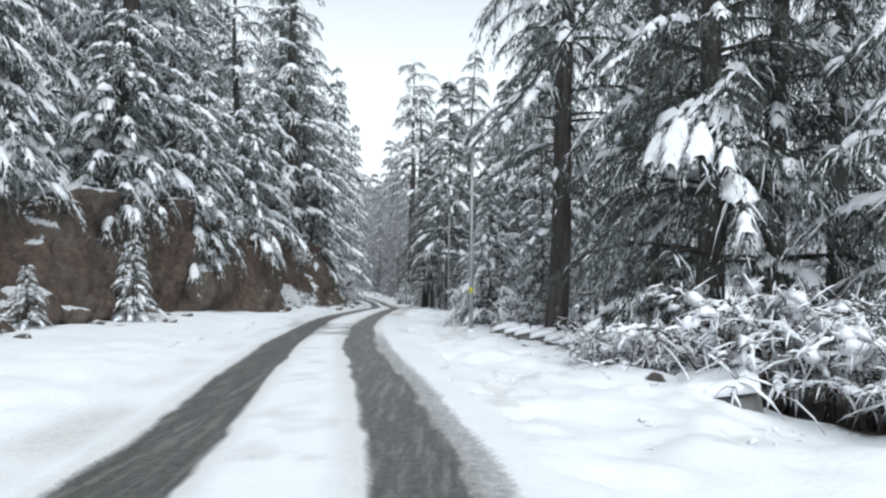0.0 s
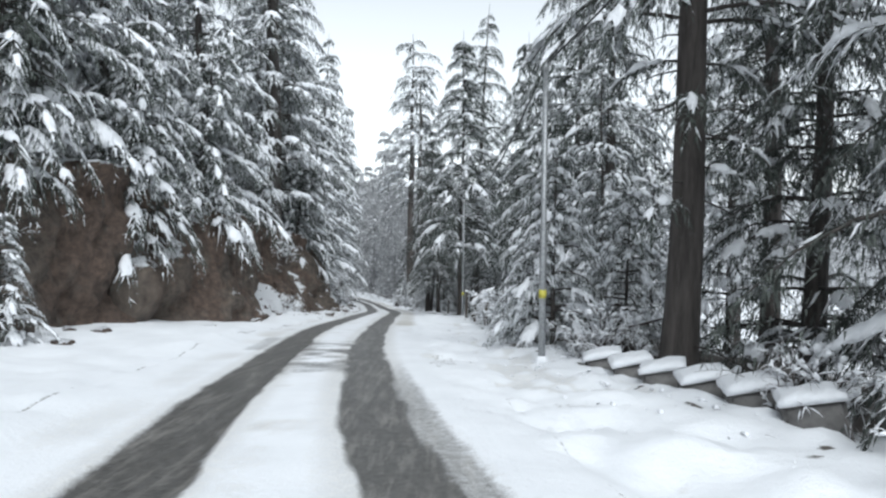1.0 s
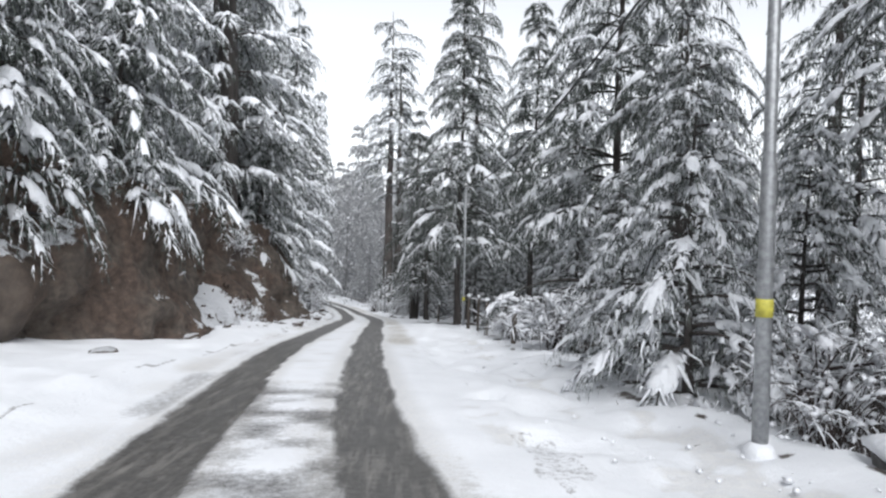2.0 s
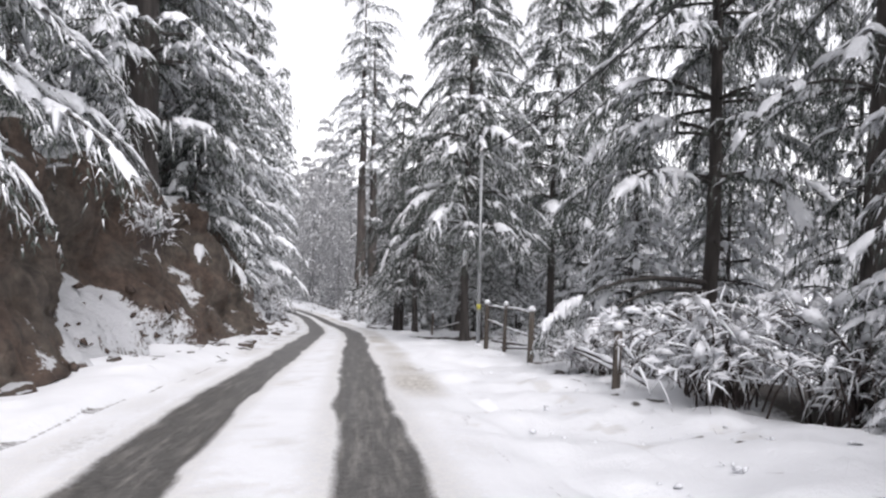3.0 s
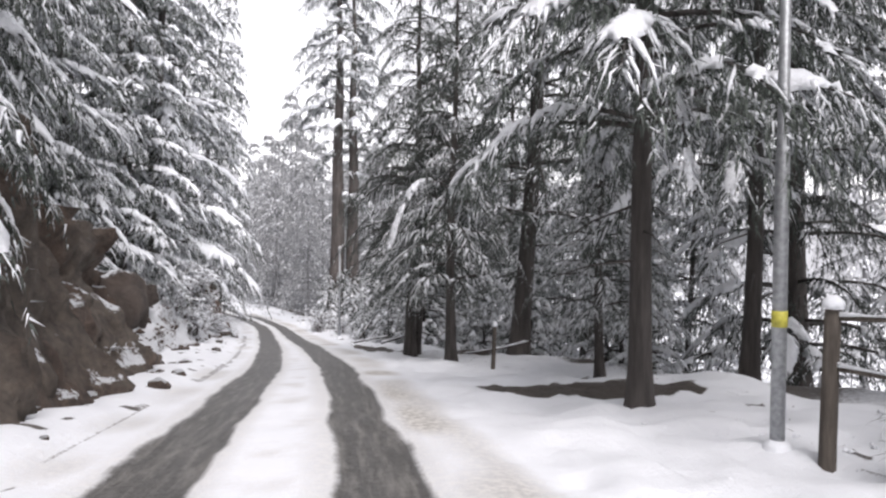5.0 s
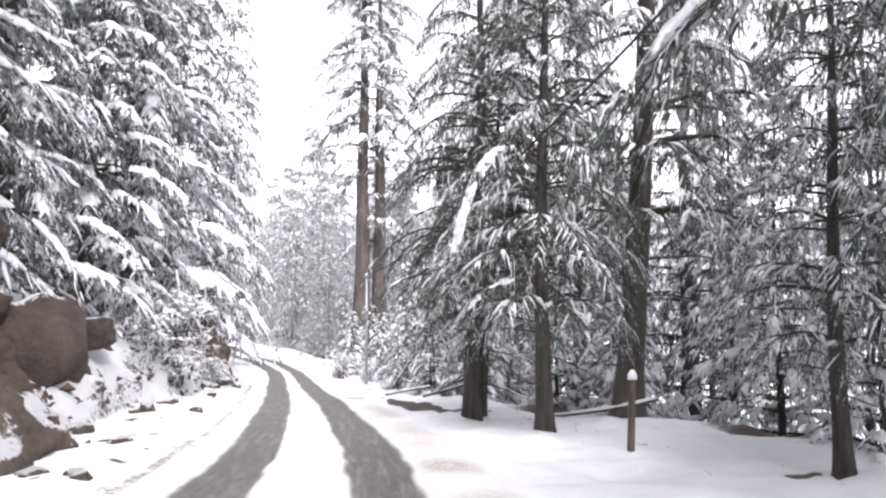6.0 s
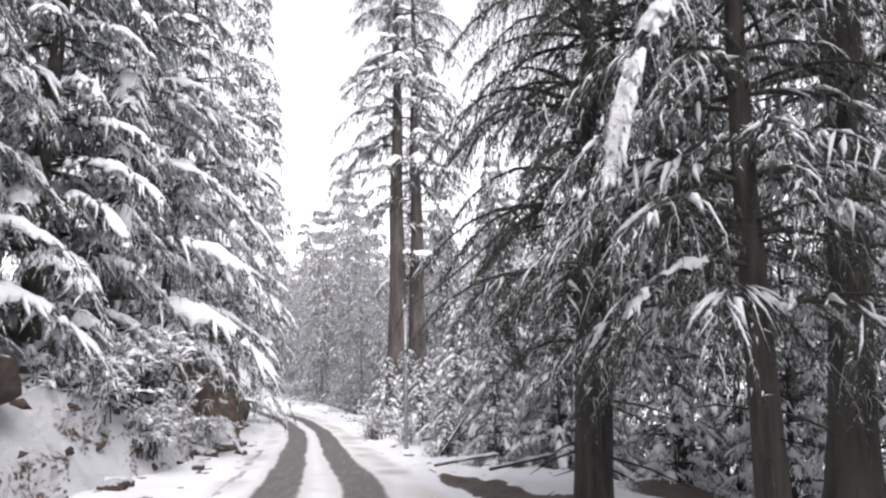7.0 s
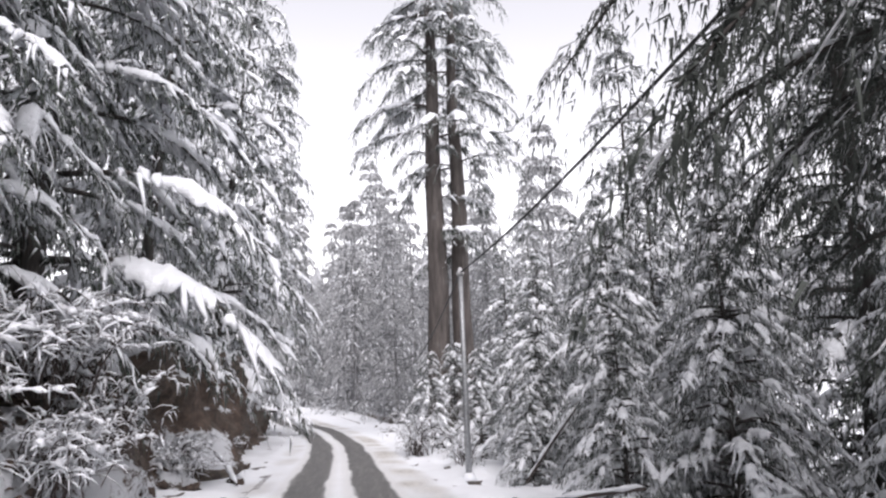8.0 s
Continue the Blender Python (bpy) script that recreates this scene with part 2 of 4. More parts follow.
EDGE_R = [(-60, 14), (-10, 5.6), (5, 3.3), (9, 2.7), (14, 2.1), (18, 1.35), (24, 1.2), (28, 1.05), (33, 1.5), (38, 1.6), (42, 2.6), (45, 1.8), (50, 0.6), (54, -1.0), (57, -2.2), (60, -2.7), (70, -3.9), (84, -5.5), (100, -10), (130, -25), (300, -114)]


def smooth(table):
    ys = np.linspace(-60, 300, 1441)
    v = np.interp(ys, [r[0] for r in table], [r[1] for r in table])
    k = np.hanning(23)
    k /= k.sum()
    return ys, np.convolve(np.pad(v, 11, mode="edge"), k, mode="valid")


S_SLOPE, S_L, S_R, S_BANK, S_BH, S_EDGE = (smooth(t) for t in (SLOPE, TRACK_L, TRACK_R, BANK, BANK_H, EDGE_R))


def at(curve, y):
    return np.interp(y, curve[0], curve[1])


def hash_noise(x, y, scale, seed=0.0):
    """Smooth noise over a plan, -1 to 1, for arrays."""
    x, y = np.asarray(x, float) * scale + seed * 17.3, np.asarray(y, float) * scale - seed * 9.7
    xi, yi = np.floor(x), np.floor(y)
    fx, fy = x - xi, y - yi
    fx, fy = fx * fx * (3 - 2 * fx), fy * fy * (3 - 2 * fy)

    def r(a, b):
        s = np.sin(a * 127.1 + b * 311.7) * 43758.5453
        return (s - np.floor(s)) * 2 - 1

    return (r(xi, yi) * (1 - fx) + r(xi + 1, yi) * fx) * (1 - fy) + (r(xi, yi + 1) * (1 - fx) + r(xi + 1, yi + 1) * fx) * fy


def step01(v, a, b):
    s = np.clip((v - a) / (b - a), 0, 1)
    return s * s * (3 - 2 * s)


def slip(y):
    """How much earth and snow has slipped to the bank's foot."""
    return 2.3 * np.exp(-((y - 54) / 5.2) ** 2) + 2.0 * np.exp(-((y - 32.8) / 2.2) ** 2) + 0.3


def ground_height(x, y, fine=True):
    """The height of the ground sheet, without the bank's own face."""
    x, y = np.asarray(x, float), np.asarray(y, float)
    base = at(S_SLOPE, y)
    bank, edge, bh = at(S_BANK, y), at(S_EDGE, y), at(S_BH, y)
    tl, tr = at(S_L, y), at(S_R, y)
    h = base + 0.0
    # verge towards the bank
    left = tl - 1.0 - x
    h = h + 0.10 * step01(left, 0.0, 0.5) + 0.035 * np.clip(left - 0.5, 0, 6)
    # hill above the bank
    up = bank - 0.55 - np.maximum(0, 0.7 * slip(y) - 0.45) - x
    h = h + bh * step01(up, 0.0, 0.9) + 0.42 * np.clip(up - 1.0, 0, 40)
    # verge and falling forest floor
    right = x - edge
    h = h - 0.06 * step01(x - tr, 0.6, 2.0) - 0.13 * np.clip(right - 0.8, 0, 32) - 0.3 * step01(right, 0.15, 0.9) * (1 - step01(y, 18.5, 21))
    if fine:
        off = step01(np.abs(x - (tl + tr) / 2), 1.6, 2.6)
        h = h + off * (0.10 * hash_noise(x, y, 0.45, 1) + 0.05 * hash_noise(x, y, 1.3, 2) + 0.03 * hash_noise(x, y, 3.1, 3))
        wild = step01(right, 0.0, 2.0)
        h = h + wild * 0.22 * hash_noise(x, y, 0.8, 4)
    return h


def ground_at(x, y):
    return float(ground_height(x, y))


# ------------------------------------------------------------------ ground: one sheet to the horizon
def build_ground():
    us = np.concatenate([-np.geomspace(12, 600, 22)[::-1], np.arange(-11, -3.6, 0.4), np.arange(-3.4, 2.6, 0.085), np.arange(2.6, 8, 0.16), np.geomspace(8, 600, 26)])
    ys = np.concatenate([-np.geomspace(16, 600, 14)[::-1], np.arange(-15, 0, 1.0), np.arange(0, 62, 0.16), np.arange(62, 90, 0.4), np.geomspace(91, 900, 24)])
    U, Y = np.meshgrid(us, ys)
    centre = (at(S_L, Y) + at(S_R, Y)) / 2
    X = U + np.where(np.abs(U) < 60, centre, centre * 0.5)
    Z = ground_height(X, Y)
    tl, tr = at(S_L, Y), at(S_R, Y)
    wob = 0.05 * hash_noise(X, Y, 0.7, 5) + 0.03 * hash_noise(X, Y, 2.7, 6)
    bl = 1 - step01(np.abs(X - tl + wob), 0.26, 0.44)
    br = 1 - step01(np.abs(X - tr + wob), 0.24, 0.42)
    # second, fainter pass of wheels
    near = 1 - step01(Y, 13, 22)
    b2 = (1 - step01(np.abs(X - tr - 0.42 + wob), 0.12, 0.3)) * 0.55 * near
    mid = np.clip((X - tl) / np.maximum(tr - tl, 0.1), 0, 1)
    inside = ((X > tl) & (X < tr)).astype(float)
    worn = inside * np.exp(-((Y - 18.6) / 3.2) ** 4) * (0.62 + 0.3 * hash_noise(X, Y, 0.9, 7) + 0.35 * hash_noise(X, Y, 3.0, 20)) * (0.75 + 0.25 * np.abs(mid * 2 - 1))
    outer = (1 - step01(np.abs(X - tl + 0.62), 0.1, 0.4)) * np.exp(-((Y - 24) / 9.0) ** 2) * (0.3 + 0.5 * hash_noise(X, Y, 0.8, 8))
    bare = np.clip(np.maximum.reduce([bl, br, b2, worn, outer]), 0, 1)
    slush = np.maximum(1 - step01(np.abs(X - tl), 0.35, 0.8), 1 - step01(np.abs(X - tr), 0.35, 0.9)) * 0.55
    slush = np.maximum(slush, (1 - step01(np.abs(X - tr - 0.75), 0.1, 0.7)) * 0.8 * step01(Y, 22, 30) * (0.8 + 0.5 * hash_noise(X, Y, 1.2, 9)))
    slush = np.maximum(slush, (1 - step01(np.abs(X - tl + 0.85), 0.1, 0.6)) * 0.5 * (0.8 + 0.6 * hash_noise(X, Y, 1.0, 10)))
    slush = np.maximum(slush, inside * (0.22 + 0.28 * hash_noise(X, Y, 2.2, 23) + 0.2 * hash_noise(X, Y, 6.0, 24)))
    scuff = (hash_noise(X * 1.8, Y * 0.55, 1.0, 26) + 0.6 * hash_noise(X, Y, 3.7, 27) > 0.62) * step01(X - tr, 0.75, 1.1) * (1 - step01(X - at(S_EDGE, Y), -0.2, 0.5)) * (Y < 30) * (Y > 5)
    slush = np.maximum(slush, 0.5 * scuff)
    rut = (np.abs(hash_noise(X * 2.4 + 0.25 * Y, Y * 0.3, 1.0, 28)) < 0.07) * (hash_noise(X, Y, 0.7, 29) > -0.1) * step01(X - tr, 0.7, 1.0) * (1 - step01(X - tr, 2.2, 3.0)) * (Y < 34) * (Y > 6)
    Z = Z - 0.035 * bare - 0.01 * slush - 0.02 * scuff
    # edge of the asphalt under the snow
    lip = tl - np.interp(Y, [0, 20, 30, 60], [1.75, 1.5, 0.95, 0.9]) + 0.06 * hash_noise(X, Y, 0.6, 11)
    Z = Z + 0.05 * step01(lip - X, 0, 0.15) * (Y < 50)
    crack = (np.abs(lip - X) < 0.03 + 0.05 * step01(Y, 38, 44) + 0.04 * hash_noise(X, Y, 2.1, 25)) * (hash_noise(X, Y, 0.5, 12) > -0.2 - 0.5 * step01(Y, 38, 44)) * (Y < 64) * (Y > 9)
    # dents and footprints on the right verge
    dent = (hash_noise(X, Y, 2.6, 13) > 0.62) * step01(X - tr, 0.7, 1.3) * (X < at(S_EDGE, Y) + 1)
    Z = Z - 0.05 * dent
    churn = step01(X - tr, 0.8, 1.6) * (1 - step01(X - at(S_EDGE, Y), 0.5, 1.5)) * (Y < 70)
    Z = Z + churn * (0.045 * hash_noise(X, Y, 4.2, 17) + 0.06 * hash_noise(X, Y, 1.7, 18))
    # ground kept dry and dark below the thick crowns
    e1 = ((X - 1.2) / 2.3) ** 2 + ((Y - 43.0) / 0.9) ** 2 + 0.45 * hash_noise(X, Y, 1.6, 21) + 0.3 * hash_noise(X, Y, 4.0, 22) + 0.2
    e2 = ((X + 1.3 - 0.3 * (53.8 - Y)) / 0.7) ** 2 + ((Y - 53.9) / 2.3) ** 2 + 0.5 * hash_noise(X, Y, 1.8, 30) + 0.2
    earth = np.maximum.reduce([1 - step01(e, 0.6, 1.25) for e in (e1, e2)])
    earth = np.maximum(earth, np.maximum(0.5 * crack, 0.42 * rut))
    under = step01(at(S_BANK, Y) - 0.9 - np.maximum(0, 0.7 * slip(Y) - 0.45) - X, 0.0, 0.6) * (X > -40)
    earth = np.maximum(earth, under * (0.62 + 0.4 * hash_noise(X, Y, 0.7, 15)))
    # patchy earth, heavier before y = 40 to paint shade under the boughs
    floor = step01(X - at(S_EDGE, Y), 0.6, 2.5) * (1 - step01(X - at(S_EDGE, Y), 7.0, 12.0))
    earth = np.maximum(earth, floor * (0.40 + 0.28 * (1 - step01(Y, 30, 40)) + 0.5 * hash_noise(X, Y, 0.6, 16)))
    rim = (hash_noise(X, Y, 2.9, 19) > 0.66) * (1 - step01(np.abs(X - at(S_EDGE, Y)), 0.2, 0.9)) * 0.85 * (Y > 8)
    earth = np.maximum(earth, rim)
    clods = (hash_noise(X, Y, 4.1, 14) > 0.74) * (1 - step01(np.abs(X - at(S_BANK, Y) - 0.9), 0.3, 1.1)) * 0.9
    earth = np.maximum(earth, clods * step01(Y, 26, 34))
    ny, nx = U.shape
    verts = np.stack([X, Y, Z], -1).reshape(-1, 3)
    i = np.arange(ny * nx).reshape(ny, nx)
    faces = np.stack([i[:-1, :-1], i[:-1, 1:], i[1:, 1:], i[1:, :-1]], -1).reshape(-1, 4)
    me = mesh_from("ground", verts, faces, M_GROUND, True)
    for name, v in (("bare", bare), ("slush", slush), ("earth", earth)):
        me.attributes.new(name, "FLOAT", "POINT").data.foreach_set("value", v.ravel().astype(np.float32))
    ob = new("ground", me)
    tagged(ob, "snow-covered road with two wet tyre tracks and verges", "ground", kind="structure")


def build_bank():
    """The cut face between the road and the hill."""
    ys = np.concatenate([np.arange(-14, 8, 0.5), np.arange(8, 70, 0.17), np.arange(70, 105, 0.5)])
    n = 30
    vs, drift = [], []
    for y in ys:
        foot, bh = float(at(S_BANK, y)), float(at(S_BH, y))
        base = float(at(S_SLOPE, y))
        rub = float(slip(y))
        root, back = 0.35 - 0.7 * rub, max(0.0, 0.7 * rub - 0.45)
        for k in range(n):
            s = k / (n - 1)
            if s < 0.2:                                   # heap of fallen earth at the foot
                f = s / 0.2
                px, pz = 0.35 - 0.7 * rub * f, -0.25 + (0.25 + 0.62 * rub) * f ** 1.1
            elif s < 0.85:
                f = (s - 0.2) / 0.65
                px, pz = root + (-0.65 - back - root) * f - 0.15 * math.sin(f * math.pi), 0.62 * rub + (max(bh, 0.62 * rub + 0.4) + 0.1 - 0.62 * rub) * f
            else:
                f = (s - 0.85) / 0.15
                px, pz = -0.65 - back - 2.2 * f, bh + 0.1 + 0.30 * f
            p = Vector((foot + px, y, base + pz))
            d = noise.fractal(p * 0.38, 1.0, 2.0, 4) * 0.75 + (0.35 - abs(noise.noise(Vector((p.x * 0.5 + 2, p.y * 0.5 + 8, p.z * 0.25 + 4))))) * 0.55 + (0.5 - abs(noise.noise(p * 0.75))) * 0.5 + (0.4 - abs(noise.noise(p * 2.1 + Vector((7, 3, 1))))) * 0.24 + noise.noise(p * 5.5) * 0.11 + (0.3 - abs(noise.noise(p * 3.3))) * 0.16
            d *= min(1.0, s * 4 + 0.3) * (1 - 0.6 * max(0, (s - 0.85) / 0.15))
            drift.append(min(1.0, max(0.0, (rub - 0.45) / 0.5)) * max(0.0, 1 - max(0.0, s - 0.2) / 0.1))
            vs.append((p.x + d, y + 0.25 * noise.noise(p * 1.1), p.z + (0.35 * d + 0.5 * noise.noise(Vector((y * 0.35, 3.3, 0)))) * (s > 0.4) * min(1.0, (s - 0.4) * 4)))
    m = len(ys)
    fs = [(a * n + b, (a + 1) * n + b, (a + 1) * n + b + 1, a * n + b + 1) for a in range(m - 1) for b in range(n - 1)]
    me = mesh_from("earth_bank", vs, fs, M_BANK, True)
    me.attributes.new("drift", "FLOAT", "POINT").data.foreach_set("value", drift)
    # clods of earth lying on the slipped snow
    rng = np.random.default_rng(77)
    v, dr = np.array(vs), np.array(drift)
    pick = rng.choice(np.flatnonzero(dr > 0.35), 210)
    size = 0.035 + 0.10 * rng.random(210) ** 2.5
    cv, cf = beads(v[pick] + rng.normal(scale=0.06, size=(210, 3)) + np.array([0, 0, 0.03]), rng.normal(size=(210, 3)), size * 1.2, size, size * 0.8, rng)
    clods = new("earth_clods", mesh_from("earth_clods", cv, cf, M_CLOD, True))
    tagged(clods, "dark clods of earth scattered over slipped snow", "earth", kind="stuff")
    tagged(new("earth_bank", me), "steep red-brown earth bank with patches of snow", "bank", kind="structure")



# ------------------------------------------------------------------ conifers
def snow_caps(curves, widths, heights, rng, drape=0.0, ring=((-1.0, -0.3), (-0.5, 0.75), (0.5, 0.75), (1.0, -0.3))):
    """Loads of snow lying on curves of k points: rings closed by a tip at each end. curves: n, k, 3."""
    n, k, _ = curves.shape
    d = np.gradient(curves, axis=1)
    d /= np.maximum(np.linalg.norm(d, axis=2, keepdims=True), 1e-6)
    side = np.stack([-d[..., 1], d[..., 0], np.zeros((n, k))], -1)
    side /= np.maximum(np.linalg.norm(side, axis=2, keepdims=True), 1e-6)
    up = np.cross(side, d)
    up *= np.where(up[..., 2:3] < 0, -1.0, 1.0)
    up = up * 0.7 + np.array([0, 0, 0.45])
    inner, m = k - 2, len(ring)
    per = inner * m + 2
    vs = np.empty((n, per, 3))
    vs[:, 0], vs[:, per - 1] = curves[:, 0], curves[:, -1]
    jit = rng.uniform(0.6, 1.4, (n, inner, m))
    for r in range(inner):
        for j in range(m):
            vs[:, 1 + r * m + j] = (curves[:, r + 1] + side[:, r + 1] * (widths[:, r] * ring[j][0] * jit[:, r, j])[:, None]
                                    + up[:, r + 1] * (heights[:, r] * ring[j][1] * jit[:, r, j])[:, None]
                                    - np.array([0, 0, drape * ring[j][0] ** 2]) * widths[:, r, None])
    tri = []
    last = 1 + (inner - 1) * m
    for j in range(m):
        j2 = (j + 1) % m
        tri += [(0, 1 + j2, 1 + j), (per - 1, last + j, last + j2)]
        for r in range(inner - 1):
            a = 1 + r * m
            tri += [(a + j, a + j2, a + m + j2), (a + j, a + m + j2, a + m + j)]
    faces = (np.arange(n)[:, None, None] * per + np.array(tri)[None]).reshape(-1, 3)
    return vs.reshape(-1, 3), faces


def beads(centre, direction, half, width, height, rng):
    """Small lumps of snow, drawn out along a twig."""
    n = len(centre)
    d = direction + rng.normal(scale=0.25, size=(n, 3)) * np.linalg.norm(direction, axis=1, keepdims=True)
    d /= np.maximum(np.linalg.norm(d, axis=1, keepdims=True), 1e-6)
    side = np.stack([-d[:, 1], d[:, 0], rng.normal(scale=0.25, size=n)], -1)
    side /= np.maximum(np.linalg.norm(side, axis=1, keepdims=True), 1e-6)
    up = np.cross(side, d)
    up *= np.where(up[:, 2:3] < 0, -1.0, 1.0)
    j = rng.uniform(0.75, 1.2, (n, 6))
    rows = [centre + up * (height * j[:, 5])[:, None]]
    for k in range(5):
        a = k * math.pi * 0.4
        rows.append(centre + d * (half * math.cos(a) * j[:, k])[:, None] + side * (width * 1.15 * math.sin(a) * j[:, k])[:, None] - up * (height * 0.25)[:, None])
    tri = np.array([(0, 1 + k, 1 + (k + 1) % 5) for k in range(5)] + [(1, 3, 2), (1, 4, 3), (1, 5, 4)])
    return np.stack(rows, 1).reshape(-1, 3), (np.arange(n)[:, None, None] * 6 + tri[None]).reshape(-1, 3)


def sprays(start, direction, length, width, caught, rng):
    """Narrow pointed sprays of needles, and the snow caught at their roots and tips."""
    n = len(start)
    d = direction / np.maximum(np.linalg.norm(direction, axis=1, keepdims=True), 1e-6)
    side = np.cross(d, rng.normal(size=(n, 3)) * np.where(caught > 0, 0.45, 1.0)[:, None] + np.where(caught > 0, 1.0, 0.0)[:, None] * np.array([0, 0, 1.0]))
    side /= np.maximum(np.linalg.norm(side, axis=1, keepdims=True), 1e-6)
    vs = np.empty((n, 3, 3))
    vs[:, 0] = start + side * (width * 0.5)[:, None]
    vs[:, 1] = start - side * (width * 0.5)[:, None]
    vs[:, 2] = start + d * length[:, None]
    return vs.reshape(-1, 3), np.arange(n * 3).reshape(n, 3), np.stack([caught, caught, caught * 0.35], 1).ravel()


def limb(rng, p0, d, L, rise, droop, share, hang, gap, tufts, spray, fat, lat, pad, finger, clear=0.2):
    """One bough: its stem, the drooping branchlets on either side, their needles, and the snow that lies on them."""
    Z = np.array([0, 0, 1.0])
    s = np.array([-d[1], d[0], 0.0])

    def along(tau):
        tau = np.asarray(tau, float)[..., None]
        return p0 + d * L * tau * (1 - 0.10 * tau) + Z * (rise * tau - (rise * 0.5 + droop) * tau ** 2.8) * L

    n = max(5, int(L * (1 - clear) / gap * 2))
    tau = np.clip(clear + (1 - clear) * (np.arange(n) + rng.uniform(-0.3, 0.7, n)) / n, 0.05, 1.0)
    sign = np.where(np.arange(n) % 2 == 0, 1.0, -1.0)
    size = lat * L * (0.30 + 0.70 * (1 - tau) ** 0.8) * np.minimum(1, 0.35 + tau / 0.5) * rng.uniform(0.6, 1.25, n) + 0.06
    wide = np.radians(62 - 30 * tau + rng.normal(scale=9, size=n))
    way = d * np.cos(wide)[:, None] + s * (sign * np.sin(wide))[:, None]
    base = along(tau)
    tan = along(tau + 0.02) - along(tau - 0.02)
    slope = np.clip(tan[:, 2] / np.maximum(np.hypot(tan[:, 0], tan[:, 1]), 1e-4), -0.8, 1.0) * np.cos(wide)
    bend = hang * rng.uniform(0.55, 1.3, n)

    def twig(v):                                            # v: n, m
        v3 = v[..., None]
        return base[:, None] + way[:, None] * (size[:, None] * v)[..., None] * (1 - 0.12 * v3) + Z * (size[:, None] * (slope[:, None] * v - bend[:, None] * v ** 2))[..., None]

    r0 = 0.010 + 0.011 * L
    wood = tube(along(np.linspace(0, 1, 7)), [r0 * k for k in (1, 0.9, 0.78, 0.62, 0.45, 0.28, 0.1)], 4, False)
    # needles along the branchlets, some lying on them and the rest hanging below
    v = rng.uniform(0.0, 1.0, (n, tufts)) ** 0.8
    pts = twig(v)
    head = twig(v + 0.06) - pts
    head /= np.maximum(np.linalg.norm(head, axis=2, keepdims=True), 1e-6)
    below = rng.random((n, tufts)) < 0.55
    lean = rng.normal(scale=0.42, size=(n, tufts, 3))
    direction = head * 0.8 + lean + Z * np.where(below, -0.95, -0.2)[..., None]
    pts = pts - Z * (below * rng.uniform(0.0, 0.07, (n, tufts)))[..., None]
    caught = np.where(below, 0.0, share * rng.uniform(0.25, 1.7, (n, tufts)) * (0.45 + 0.6 * tau[:, None]))
    sp = [(pts.reshape(-1, 3), direction.reshape(-1, 3), spray * rng.uniform(0.5, 1.25, n * tufts), spray * 0.1 * fat * rng.uniform(0.7, 1.4, n * tufts), caught.ravel())]
    m = max(4, int(tufts * L / gap * 0.35))
    tq = rng.uniform(min(0.6, 0.4 * clear), 1.0, m)
    sp.append((along(tq), d * 0.45 + s * rng.normal(scale=0.6, size=(m, 1)) + np.array([0, 0, -0.55]) + rng.normal(scale=0.3, size=(m, 3)),
               spray * rng.uniform(0.6, 1.3, m), spray * 0.1 * fat * rng.uniform(0.7, 1.4, m), share * tq * rng.uniform(0.0, 0.6, m)))
    # snow: fingers along the branchlets, like a comb, and a lumpy ridge along the stem that joins them
    fingers, sheets = [], []
    laden = np.interp(tau, np.linspace(0, 1, 9), np.clip(rng.normal(share, 0.22, 9), 0, 1) * np.linspace(0.25, 1.1, 9))
    hold = rng.random(n) < np.clip(laden * 1.25, 0, 1)
    if hold.any():
        v0, v1 = rng.uniform(0.0, 0.25, n), rng.uniform(0.4, 0.95, n)
        c = twig(v0[:, None] + np.linspace(0, 1, 4)[None] * (v1 - v0)[:, None])[hold] + Z * 0.012 + rng.normal(scale=0.014, size=(int(hold.sum()), 4, 3))
        k = len(c)
        w = finger * (0.55 + 0.5 * share) * rng.uniform(0.5, 1.5, (k, 1)) * np.array([[1.15, 0.75]]) * rng.uniform(0.7, 1.3, (k, 2)) * np.minimum(1.0, 0.35 + 1.2 * size[hold, None])
        fall = c[:, -1] - c[:, 0]                           # steep twigs shed their snow
        w = w * np.clip(1.75 + 1.0 * fall[:, 2:] / np.maximum(np.hypot(fall[:, :1], fall[:, 1:2]), 0.02), 0.15, 1.0)
        fingers.append((c, w, w * 0.8))
    t0 = max(clear, rng.uniform(0.2, 0.5) + 0.25 * (1 - share))
    while share * pad > 0.2 and t0 < 0.92:
        t1 = min(1.02, t0 + rng.uniform(0.12, 0.5) * (0.4 + 0.6 * share))
        rows = max(6, int((t1 - t0) * L / (gap * 0.5)))
        tq = np.linspace(t0, t1, rows)
        swell = np.sin(np.pi * np.linspace(0.06, 0.94, rows)) ** 0.55
        env = swell * (0.35 + 0.65 * (1 - tq) ** 0.7) * lat * L * 0.36 * share ** 0.5 * pad ** 0.5
        cols = np.array([-0.86, -1.0, -0.55, 0.0, 0.55, 1.0, 0.86])
        rim = np.array([1.0, 0, 0, 0, 0, 0, 1.0])
        lobes = np.interp(np.arange(rows), np.linspace(0, rows, max(4, int((t1 - t0) * L / 0.16))), rng.uniform(0.35, 1.35, max(4, int((t1 - t0) * L / 0.16))))
        half = lobes[:, None] * rng.uniform(0.85, 1.15, (rows, 7)) * env[:, None] + 0.02
        u = cols[None] * half
        au = np.abs(u)
        lump = (0.5 + 0.6 * lobes[:, None]) * rng.uniform(0.7, 1.3, (rows, 7))
